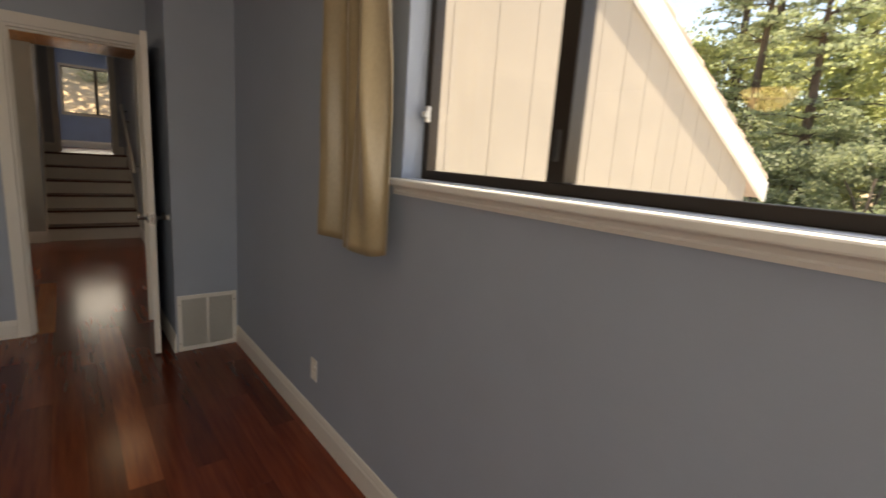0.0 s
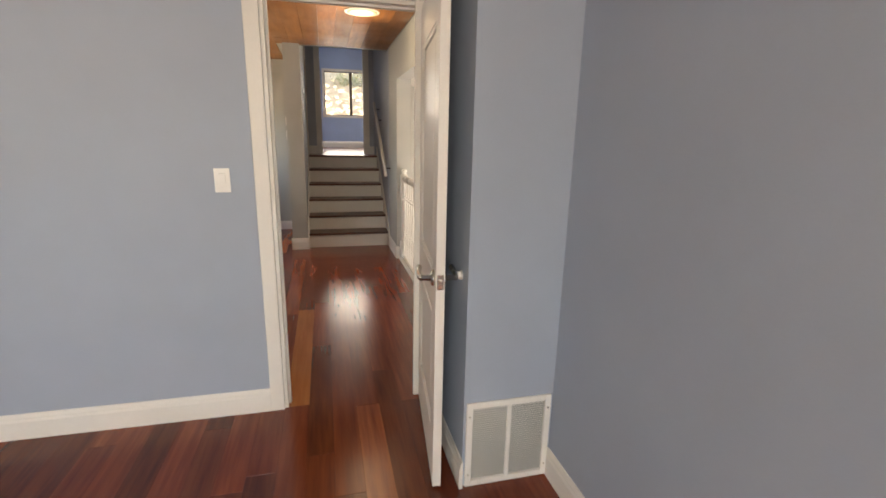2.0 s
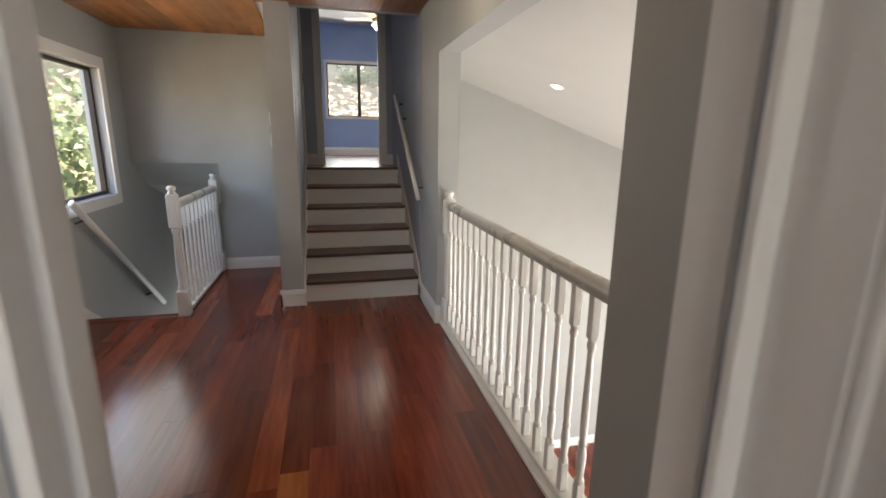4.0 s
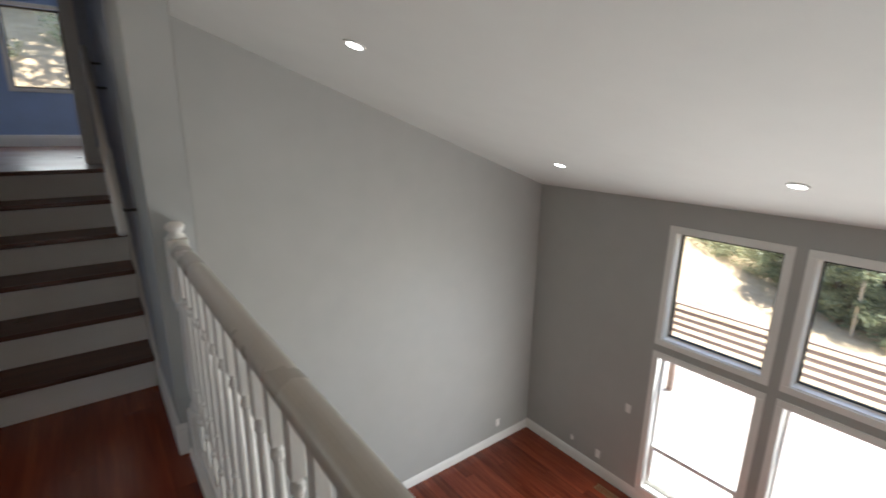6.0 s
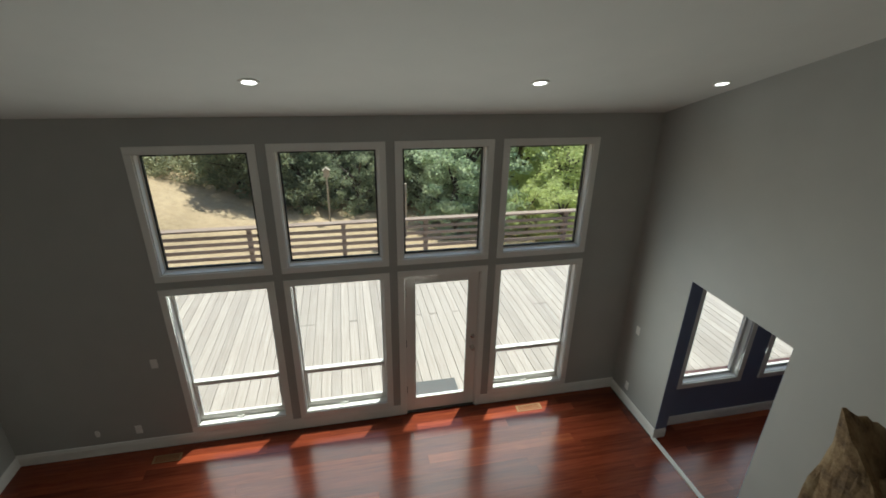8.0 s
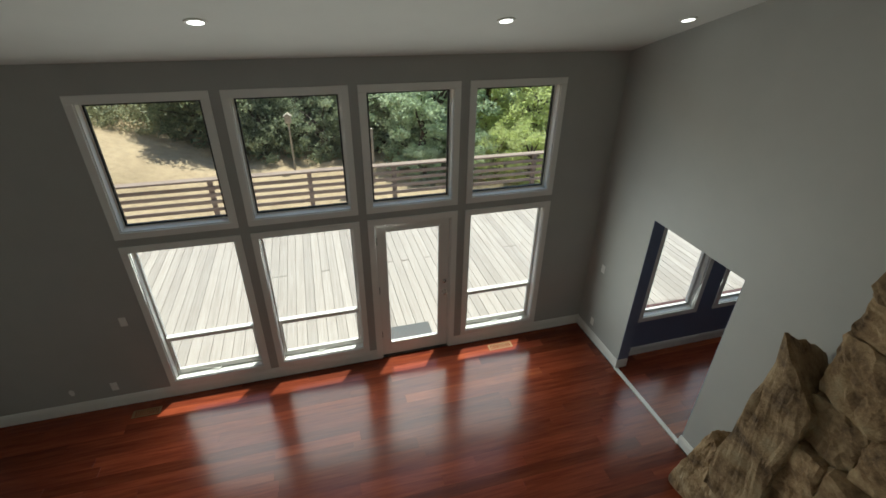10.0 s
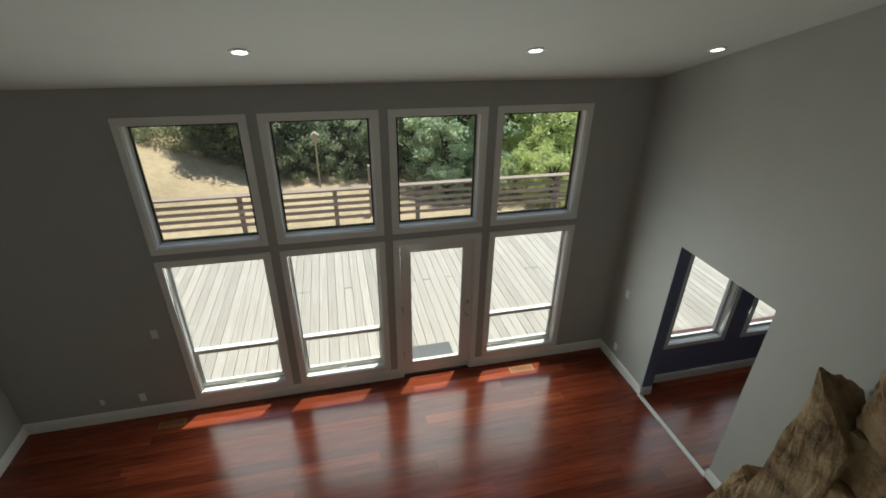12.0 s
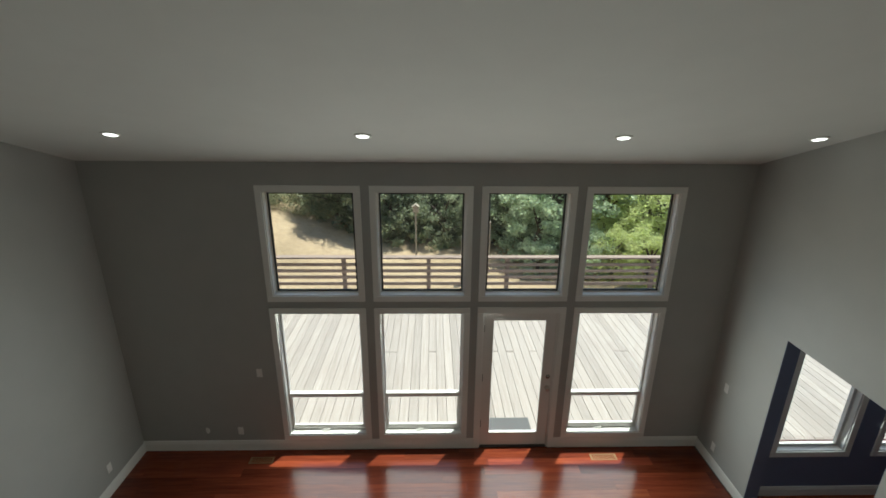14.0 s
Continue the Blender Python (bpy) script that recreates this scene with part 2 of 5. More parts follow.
def fabric():
    m, n, l = nodes_of("tan_curtain_fabric")
    p = n["Principled BSDF"]
    pos = n.new("ShaderNodeNewGeometry").outputs["Position"]
    mp = n.new("ShaderNodeMapping")
    mp.inputs["Scale"].default_value = (300, 300, 60)
    l.new(pos, mp.inputs["Vector"])
    slub, big = noise_tex(n, l, mp.outputs[0], 1.0, 3), noise_tex(n, l, pos, 5, 3)
    c = ramp(n, l, slub.outputs[0], [(0.3, (0.24, 0.185, 0.108)), (0.7, (0.34, 0.268, 0.162))]).outputs[0]
    c = mixc(n, l, 0.3, c, ramp(n, l, big.outputs[0], [(0.3, (0.23, 0.178, 0.102)), (0.7, (0.36, 0.285, 0.172))]).outputs[0])
    l.new(c, p.inputs["Base Color"])
    p.inputs["Roughness"].default_value = 0.30
    p.inputs["Sheen Weight"].default_value = 0.4
    bump(n, l, slub.outputs[0], 0.3, 0.0006, p)
    return m


def stone_mat():
    m, n, l = nodes_of("brown_rubble_stone")
    p = n["Principled BSDF"]
    pos = n.new("ShaderNodeNewGeometry").outputs["Position"]
    info = n.new("ShaderNodeObjectInfo")
    a, b = noise_tex(n, l, pos, 5.0, 8, 0.65), noise_tex(n, l, pos, 45.0, 6, 0.7)
    c = ramp(n, l, a.outputs[0], [(0.34, (0.09, 0.05, 0.025)), (0.46, (0.32, 0.21, 0.11)), (0.56, (0.52, 0.38, 0.22)), (0.70, (0.62, 0.52, 0.35))]).outputs[0]
    c = mixc(n, l, 0.35, c, ramp(n, l, b.outputs[0], [(0.35, (0.06, 0.04, 0.025)), (0.65, (0.38, 0.29, 0.18))]).outputs[0])
    c = mixc(n, l, 1.0, c, ramp(n, l, info.outputs["Random"], [(0, (0.6, 0.57, 0.52)), (1, (1.15, 1.1, 1.05))]).outputs[0], "MULTIPLY")
    l.new(c, p.inputs["Base Color"])
    p.inputs["Roughness"].default_value = 0.85
    s = n.new("ShaderNodeMath")
    s.operation = "ADD"
    l.new(a.outputs[0], s.inputs[0])
    l.new(b.outputs[0], s.inputs[1])
    bump(n, l, s.outputs[0], 0.9, 0.012, p)
    return m


def ground_mat():
    m, n, l = nodes_of("dry_grass_earth")
    p = n["Principled BSDF"]
    pos = n.new("ShaderNodeNewGeometry").outputs["Position"]
    a, b, d = noise_tex(n, l, pos, 0.35, 6), noise_tex(n, l, pos, 6.0, 6, 0.7), noise_tex(n, l, pos, 60, 4, 0.7)
    c = ramp(n, l, a.outputs[0], [(0.3, (0.25, 0.17, 0.10)), (0.5, (0.44, 0.31, 0.195)), (0.7, (0.53, 0.40, 0.265))]).outputs[0]
    c = mixc(n, l, 0.4, c, ramp(n, l, b.outputs[0], [(0.35, (0.17, 0.12, 0.07)), (0.6, (0.48, 0.37, 0.22))]).outputs[0])
    c = mixc(n, l, 0.25, c, ramp(n, l, d.outputs[0], [(0.35, (0.15, 0.11, 0.06)), (0.6, (0.55, 0.44, 0.28))]).outputs[0])
    l.new(c, p.inputs["Base Color"])
    p.inputs["Roughness"].default_value = 0.95
    bump(n, l, b.outputs[0], 0.8, 0.08, p)
    return m


M_MORTAR = surface("dark_mortar", (0.10, 0.07, 0.045), 0.95, vary=0.2, fine=50, relief=0.5)
M_CURTAIN, M_STONE, M_GROUND = fabric(), stone_mat(), ground_mat()


# ---- mesh helpers ----
def finish(name, bm, mat, smooth=False):
    me = bpy.data.meshes.new(name)
    bmesh.ops.recalc_face_normals(bm, faces=bm.faces)
    bm.to_mesh(me)
    bm.free()
    if mat:
        me.materials.append(mat)
    if smooth:
        for p in me.polygons:
            p.use_smooth = True
    return me


def part(name, bm, mat, parent=None, label="", smooth=False):
    """One mesh object, under a thing or at top level."""
    ob = new(name, finish(name, bm, mat, smooth))
    if parent is not None:
        ob.parent = parent
    if label:
        ob["label"] = label
    return ob


def thing(name, label, category, group="", at=(0, 0, 0)):
    ob = new(name)
    ob.empty_display_size = 0.1
    ob.location = at
    return tagged(ob, label, category, group)


def setting(ob, label="", category=""):
    return tagged(ob, label, category, "", "structure")


def add_box(bm, lo, hi, bev=0.0):
    r = bmesh.ops.create_cube(bm, size=1.0)
    vs = r["verts"]
    for v in vs:
        v.co = Vector([lo[i] + (v.co[i] + 0.5) * (hi[i] - lo[i]) for i in range(3)])
    if bev:
        es = {e for v in vs for e in v.link_edges}
        bmesh.ops.bevel(bm, geom=list(es), offset=bev, segments=2, profile=0.5, affect="EDGES")
    return bm


def box(lo, hi, bev=0.0):
    return add_box(bmesh.new(), lo, hi, bev)


def boxes(items, bev=0.0):
    bm = bmesh.new()
    for lo, hi in items:
        add_box(bm, lo, hi, bev)
    return bm


def add_prism(bm, outline, axis, a, b):
    """An outline of (u, v) drawn out along axis from a to b."""
    def at(u, v, w):
        return {"x": (w, u, v), "y": (u, w, v), "z": (u, v, w)}[axis]
    lo = [bm.verts.new(at(u, v, a)) for u, v in outline]
    hi = [bm.verts.new(at(u, v, b)) for u, v in outline]
    bm.faces.new(lo)
    bm.faces.new(hi[::-1])
    for i in range(len(lo)):
        j = (i + 1) % len(lo)
        bm.faces.new((lo[i], lo[j], hi[j], hi[i]))
    return bm


def prism(outline, axis, a, b):
    return add_prism(bmesh.new(), outline, axis, a, b)


def lathe(profile, seg=12, at=(0, 0, 0)):
    """Turned round z: profile of (radius, height)."""
    bm = bmesh.new()
    rings = []
    for r, z in profile:
        rings.append([bm.verts.new((at[0] + r * math.cos(2 * math.pi * i / seg), at[1] + r * math.sin(2 * math.pi * i / seg), at[2] + z)) for i in range(seg)])
    for a, b in zip(rings, rings[1:]):
        for i in range(seg):
            j = (i + 1) % seg
            bm.faces.new((a[i], a[j], b[j], b[i]))
    bm.faces.new(rings[0][::-1])
    bm.faces.new(rings[-1])
    return bm


def tube(points, radius, seg=8, flat=1.0):
    """A bar of round section along points."""
    bm = bmesh.new()
    rings = []
    pts = [Vector(p) for p in points]
    for i, p in enumerate(pts):
        d = (pts[min(i + 1, len(pts) - 1)] - pts[max(i - 1, 0)]).normalized()
        side = d.cross(Vector((0, 0, 1)))
        side = side.normalized() if side.length > 1e-4 else Vector((1, 0, 0))
        up = side.cross(d)
        rad = radius[i] if isinstance(radius, (list, tuple)) else radius
        rings.append([bm.verts.new(p + side * rad * math.cos(2 * math.pi * k / seg) + up * rad * flat * math.sin(2 * math.pi * k / seg)) for k in range(seg)])
    for a, b in zip(rings, rings[1:]):
        for k in range(seg):
            j = (k + 1) % seg
            bm.faces.new((a[k], a[j], b[j], b[k]))
    bm.faces.new(rings[0][::-1])
    bm.faces.new(rings[-1])
    return bm


def wall_mesh(axis, a, b, u0, u1, v0, v1, holes=(), top=None):
    """A wall from a to b across axis ('x' or 'y'), u along it, v up, with openings right through.
    top(u): a sloping top edge, in place of v1."""
    us = sorted({u0, u1, *[h[0] for h in holes], *[h[1] for h in holes]})
    vs = sorted({v0, v1, *[h[2] for h in holes], *[h[3] for h in holes]})
    us = [u for u in us if u0 <= u <= u1]
    vs = [v for v in vs if v0 <= v <= v1]
    bm = bmesh.new()
    cache = {}

    def vert(i, j, w):
        k = (i, j, w)
        if k not in cache:
            u, v = us[i], vs[j]
            if top is not None and j == len(vs) - 1:
                v = top(u)
            cache[k] = bm.verts.new((w, u, v) if axis == "x" else (u, w, v))
        return cache[k]

    def solid(i, j):
        if not (0 <= i < len(us) - 1 and 0 <= j < len(vs) - 1):
            return False
        cu, cv = (us[i] + us[i + 1]) / 2, (vs[j] + vs[j + 1]) / 2
        return not any(h[0] < cu < h[1] and h[2] < cv < h[3] for h in holes)

    for i in range(len(us) - 1):
        for j in range(len(vs) - 1):
            if not solid(i, j):
                continue
            for w in (a, b):
                bm.faces.new((vert(i, j, w), vert(i + 1, j, w), vert(i + 1, j + 1, w), vert(i, j + 1, w)))
            for di, dj, p, q in ((-1, 0, (i, j), (i, j + 1)), (1, 0, (i + 1, j), (i + 1, j + 1)), (0, -1, (i, j), (i + 1, j)), (0, 1, (i, j + 1), (i + 1, j + 1))):
                if not solid(i + di, j + dj):
                    bm.faces.new((vert(*p, a), vert(*q, a), vert(*q, b), vert(*p, b)))
    return bm


def wall(name, mat, label, *args, **kw):
    return setting(part(name, wall_mesh(*args, **kw), mat), label, "wall")


BASE_PROFILE = [(0, 0), (0.016, 0), (0.016, 0.092), (0.012, 0.104), (0.012, 0.112), (0.006, 0.128), (0, 0.13)]


def baseboard(parent_wall, face, axis, a, b, z, out, height=0.13):
    """A skirting on the face of a wall. axis: the way it runs; out: +1 or -1, the side it stands on."""
    k = height / 0.13
    if axis == "y":
        bm = prism([(face + out * u, z + v * k) for u, v in BASE_PROFILE], "y", a, b)
    else:
        bm = prism([(face + out * u, z + v * k) for u, v in BASE_PROFILE], "x", a, b)
    return setting(part("baseboard", bm, M_TRIM), "white painted baseboard with a moulded top edge", "baseboard")


def casing(parent, axis, face, out, u0, u1, v0, v1, w=0.07, t=0.018, bottom=True, mat=None):
    """A flat casing with an eased edge round an opening; the outer edge is given. One mesh each side."""
    mat = mat or M_TRIM
    def b(ua, ub, va, vb, name):
        lo_w, hi_w = min(face, face + out * t), max(face, face + out * t)
        lo = (lo_w, ua, va) if axis == "x" else (ua, lo_w, va)
        hi = (hi_w, ub, vb) if axis == "x" else (ub, hi_w, vb)
        part(name, box(lo, hi, 0.004), mat, parent)
    b(u0, u0 + w, v0 + (w if bottom else 0), v1 - w, "casing_side")
    b(u1 - w, u1, v0 + (w if bottom else 0), v1 - w, "casing_side")
    b(u0, u1, v1 - w, v1, "casing_head")
    if bottom:
        b(u0, u1, v0, v0 + w, "casing_sill")


def pane(parent, lo, hi):
    ob = part("pane", box(lo, hi), M_GLASS, parent, "clear window glass")
    ob.visible_shadow = False
    return ob
# ---- bedroom shell ----
T = 0.12
WIN_B = (-0.95, 1.365, 1.362, 2.16)                          # bedroom window: y from, to, z from, to
wall("wall_bedroom_east", M_BED, "grey-blue painted bedroom wall with a wide window", "x", BED_E, BED_E + 0.15, BED_S, BUMP_Y, -0.02, CEIL, [WIN_B])
wall("wall_bedroom_chase_front", M_BED, "grey-blue painted duct chase with a return grille", "y", BUMP_Y, BUMP_Y + 0.02, BUMP_X, BED_E + 0.15, -0.02, CEIL)
wall("wall_bedroom_chase_side", M_BED, "grey-blue painted side of the duct chase", "x", BUMP_X, BUMP_X + 0.02, BUMP_Y + 0.02, BED_N, -0.02, CEIL)
wall("wall_bedroom_north", M_BED, "grey-blue painted bedroom wall with a doorway", "y", BED_N, HALL_S - 0.004, BED_W, BED_E + 0.05, -0.02, CEIL, [(-0.345, 0.41, -0.1, 2.105)])
wall("wall_landing_south", M_HALL, "pale grey landing wall beside the bedroom door", "y", HALL_S - 0.003, HALL_S, HALL_W, STAIR_E, 0.0, CEIL, [(-0.345, 0.41, -0.1, 2.105)])
wall("wall_bedroom_west", M_BED, "grey-blue painted bedroom wall", "x", BED_W - 0.15, BED_W, BED_S, BED_N + 0.1, -0.02, CEIL)
wall("wall_bedroom_south", M_BED, "grey-blue painted bedroom wall with a window", "y", BED_S - 0.15, BED_S, BED_W - 0.15, BED_E + 0.15, -0.02, CEIL, [(-2.5, -0.7, 0.9, 2.1)])
setting(part("ceiling_bedroom", box((BED_W - 0.15, BED_S - 0.15, CEIL), (BED_E + 0.15, HALL_S - 0.004, CEIL + 0.1)), M_CEIL), "white painted bedroom ceiling", "ceiling")
# unseen roof, added so that its eave keeps the sun off the sill
setting(part("roof_bedroom", box((BED_W - 0.5, BED_S - 0.6, CEIL + 0.104), (BED_E + 0.44, 1.78, CEIL + 0.24), 0.01), M_TILE), "unseen flat brown roof over the bedroom, eave added to shade the sill", "roof")
floor_bed = setting(part("floor_bedroom", box((BED_W - 0.15, BED_S - 0.15, -0.2), (BED_E + 0.15, HALL_S - 0.01, -0.016)), M_TREAD), "glossy red-brown cherry plank floor", "floor")
baseboard(None, BED_E, "y", BED_S, BUMP_Y, 0, -1)
baseboard(None, BED_N, "x", BED_W, -0.415, 0, -1)
baseboard(None, BUMP_X, "y", BUMP_Y - 0.016, BED_N, 0, -1)

# ---- landing shell ----
wall("wall_landing_west", M_HALL, "pale grey stairwell wall with a window", "x", HALL_W - 0.15, HALL_W, HALL_S - 0.2, 11.1, -2.6, CEIL + 0.1, [(7.3, 8.92, 0.93, 2.07)])
wall("wall_landing_north", M_HALL, "pale grey landing wall above the lower stair", "y", HALL_N, HALL_N + 0.12, HALL_W, -0.52, -0.15, CEIL + 0.08, [(HALL_W - 0.1, -1.24, -0.2, 1.20)])
wall("wall_stairwell_far", M_HALL, "shaded grey wall at the foot of the lower stair", "y", 11.0, 11.1, HALL_W, -0.9, -2.6, 1.3)
wall("wall_stairwell_side", M_HALL, "grey stairwell side wall under the railing", "x", -1.26, -1.14, 7.89, 11.0, -2.6, -0.02)
wall("wall_stairwell_upper_side", M_HALL, "grey wall beside the lower stair", "x", -1.24, -1.14, HALL_N + 0.12, 11.0, -0.02, 1.3)
setting(part("stairwell_soffit", prism([(HALL_N + 0.02, 1.19), (HALL_N + 0.05, 1.19), (HALL_N + 0.40, 0.93), (11.0, 0.55), (11.0, 1.4), (HALL_N + 0.02, 1.4)], "x", HALL_W, -1.24), M_HALL), "grey sloping soffit over the lower stair", "soffit")
wall("wall_stair_west", M_HALL, "pale grey end and side of the stair wall", "x", -0.52, STAIR_W, 7.98, UP_Y, -0.02, 3.7)
wall("wall_stair_east", M_HALL, "pale grey wall between stair and great room", "x", STAIR_E, GR_W, OPEN_N, UP_Y, -0.3, 3.7)
wall("wall_landing_east", M_HALL, "pale grey wall with a wide opening to the great room", "x", STAIR_E, GR_W - 0.004, HALL_S, OPEN_N, -0.1, 2.62, [(OPEN_S, OPEN_N + 0.1, -0.2, OPEN_TOP)])
wall("wall_above_stair", M_HALL, "pale grey wall over the stair opening", "y", STAIR_Y, STAIR_Y + 0.08, STAIR_W, STAIR_E, CEIL + 0.002, 3.7)
floor_hall = setting(part("floor_landing", boxes([((HALL_W, HALL_S - 0.01, -0.28), (GR_W, 7.96, -0.016)), ((-1.14, 7.96, -0.28), (STAIR_E, HALL_N, -0.016))]), M_TREAD), "glossy red-brown cherry plank floor", "floor")
setting(part("landing_edge_trim", boxes([((RAIL_X - 0.06, OPEN_S, -0.015), (GR_W + 0.02, OPEN_N, 0.018)), ((GR_W + 0.004, OPEN_S, -0.30), (GR_W + 0.02, OPEN_N, -0.0151))], 0.003), M_TRIM), "white painted trim along the landing edge", "trim")
setting(part("stairwell_nosing", box((HALL_W, 7.88, -0.015), (-1.35, 7.97, 0.006), 0.004), M_PLANK), "red-brown nosing at the head of the lower stair", "nosing")

# wooden ceiling of the landing: stained boards laid along the landing
bm = bmesh.new()
brd = random.Random(15)
x = -2.08
while x < STAIR_E - 0.02:
    w = min(0.165, STAIR_E - x)
    y, end = HALL_S - brd.uniform(0, 1.4), HALL_N if x + w < -0.52 else STAIR_Y - 0.002
    while y < end:
        ln = brd.choice((1.2, 1.6, 2.0, 2.4))
        y0, y1 = max(y, HALL_S), min(y + ln, end)
        if y1 - y0 > 0.02:
            add_box(bm, (x + 0.001, y0 + 0.001, CEIL + brd.uniform(0.0, 0.0015)), (x + w - 0.001, y1 - 0.001, CEIL + 0.012))
        y += ln
    x += 0.165
setting(part("ceiling_landing", bm, M_WCEIL), "stained red-brown board ceiling of the landing", "ceiling")
setting(part("ceiling_slab_landing", boxes([((HALL_W - 0.15, HALL_S - 0.1, CEIL + 0.016), (STAIR_E, STAIR_Y - 0.002, CEIL + 0.1)), ((HALL_W - 0.15, STAIR_Y - 0.002, CEIL + 0.016), (-0.52, HALL_N + 0.1, CEIL + 0.1))]), M_CEIL), "ceiling slab above the landing", "ceiling")
baseboard(None, HALL_N, "x", -1.24, -0.52, 0, -1)
baseboard(None, 7.98, "x", -0.536, STAIR_W, 0, -1, 0.15)
baseboard(None, -0.52, "y", 7.964, HALL_N, 0, -1, 0.15)
baseboard(None, STAIR_E, "y", OPEN_N, STAIR_Y, 0, -1, 0.15)
baseboard(None, STAIR_E, "y", HALL_S, OPEN_S, 0, -1)
baseboard(None, OPEN_N, "x", STAIR_E - 0.016, RAIL_X - 0.05, 0, -1, 0.15)
baseboard(None, HALL_W, "y", HALL_S, 7.79, 0, 1)

# ---- stair up ----
stair = thing("staircase", "six-step stair with dark wood treads and white risers", "staircase", at=(0, STAIR_Y, 0))
def local(bm, ob):
    bmesh.ops.translate(bm, verts=bm.verts, vec=-Vector(ob.location))
    return bm
for i in range(6):
    y, z = STAIR_Y + i * RUN, (i + 1) * RISE
    part("riser", local(box((STAIR_W + 0.016, y, z - RISE - (0.01 if i == 0 else 0.03)), (STAIR_E - 0.016, y + 0.018, z - 0.028)), stair), M_TRIM, stair, "white painted riser")
    if i < 5:
        part("tread", local(box((STAIR_W + 0.016, y - 0.026, z - 0.028), (STAIR_E - 0.016, y + RUN + 0.018, z), 0.006), stair), M_TREAD, stair, "dark brown wooden tread")
part("top_nosing", local(box((STAIR_W + 0.016, STAIR_Y + 5 * RUN - 0.026, UP - 0.028), (STAIR_E - 0.016, STAIR_Y + 5 * RUN + 0.07, UP + 0.001), 0.006), stair), M_TREAD, stair, "dark brown wooden nosing")
def skirt(x0, x1):
    k = RISE / RUN
    y1 = STAIR_Y + 5 * RUN
    out = [(STAIR_Y - 0.10, 0.0), (STAIR_Y - 0.10, 0.13), (STAIR_Y - 0.02, 0.27), (y1 - 0.02, 0.27 + 5 * RISE), (y1 + 0.08, UP + 0.14), (y1 + 0.08, UP), (y1, UP - 0.05), (STAIR_Y + 0.1, 0.0)]
    return prism(out, "x", x0, x1)
part("skirt_board", local(skirt(STAIR_W + 0.001, STAIR_W + 0.016), stair), M_TRIM, stair, "white painted skirt board")
part("skirt_board", local(skirt(STAIR_E - 0.016, STAIR_E - 0.001), stair), M_TRIM, stair, "white painted skirt board")

hr = thing("handrail", "white wall-mounted handrail rising beside the stair", "handrail", at=(STAIR_E, 8.0, 1.3))
p0, p1 = Vector((STAIR_E - 0.08, 7.72, 0.98)), Vector((STAIR_E - 0.08, 9.07, 1.93))
part("rail", local(tube([p0, p0.lerp(p1, 0.5), p1], 0.021, 12, 1.2), hr), M_TRIM, hr, smooth=True)
part("rail_return", local(tube([p0 + Vector((0, 0.01, 0.0)), p0 + Vector((0.08, 0.01, 0))], 0.022, 12), hr), M_TRIM, hr, smooth=True)
for f in (0.14, 0.80, 0.97):
    q = p0.lerp(p1, f)
    part("bracket", local(tube([q + Vector((0, 0, -0.03)), q + Vector((0.03, 0, -0.06)), q + Vector((0.08, 0, -0.06))], 0.008, 8), hr), M_STEEL, hr, "dark steel bracket", True)
    part("bracket_plate", local(lathe([(0.025, 0), (0.025, 0.004), (0.018, 0.006)], 14), hr), M_STEEL, hr)
    plate = hr.children[-1]
    plate.matrix_basis = pose(q.x + 0.078 - hr.location.x, q.y - hr.location.y, q.z - 0.06 - hr.location.z, 0, -90, 0)

# ---- upper hall and blue room ----
setting(part("floor_upper_hall", box((STAIR_W, STAIR_Y + 5 * RUN + 0.07, UP - 0.2), (STAIR_E, UP_Y + 0.12, UP)), M_TREAD), "dark brown plank floor of the upper hall", "floor")
DOOR_U = (-0.125, 0.591)
wall("wall_upper_hall", M_UPPER, "grey-blue upper hall wall with a doorway", "y", UP_Y, UP_Y + 0.1, -2.0, 3.0, UP - 0.2, 3.7, [(*DOOR_U, UP - 0.3, UP + 2.04)])
wall("wall_upper_hall_lining_west", M_UPPER, "grey-blue painted upper stair wall", "x", STAIR_W, STAIR_W + 0.003, 8.2, UP_Y, 0.0, 3.7)
wall("wall_upper_hall_lining_east", M_UPPER, "grey-blue painted upper stair wall", "x", STAIR_E - 0.003, STAIR_E, 8.0, UP_Y, 0.0, 3.7)
setting(part("ceiling_upper_hall", box((-0.52, STAIR_Y, 3.7), (GR_W, UP_Y, 3.8)), M_CEIL), "white painted upper hall ceiling", "ceiling")
dc = setting(thing("door_1", "white painted door casing at the upper bedroom", "door casing"))
casing(dc, "y", UP_Y, -1, DOOR_U[0] - 0.07, DOOR_U[1] + 0.07, UP, UP + 2.11, bottom=False)
part("jamb", boxes([((DOOR_U[0], UP_Y + 0.001, UP), (DOOR_U[0] + 0.02, UP_Y + 0.115, UP + 2.04)), ((DOOR_U[1] - 0.02, UP_Y + 0.001, UP), (DOOR_U[1], UP_Y + 0.115, UP + 2.04)), ((DOOR_U[0] + 0.02, UP_Y + 0.001, UP + 2.02), (DOOR_U[1] - 0.02, UP_Y + 0.115, UP + 2.04))]), M_TRIM, dc)
for a, b in ((STAIR_W, DOOR_U[0] - 0.07), (DOOR_U[1] + 0.07, STAIR_E)):
    baseboard(None, UP_Y, "x", a, b, UP, -1)
sd = setting(thing("door_2", "white painted door and casing in the upper hall wall", "door"))
part("casing", box((STAIR_W + 0.003, 9.38, UP), (STAIR_W + 0.022, 9.45, UP + 2.1), 0.004), M_TRIM, sd)
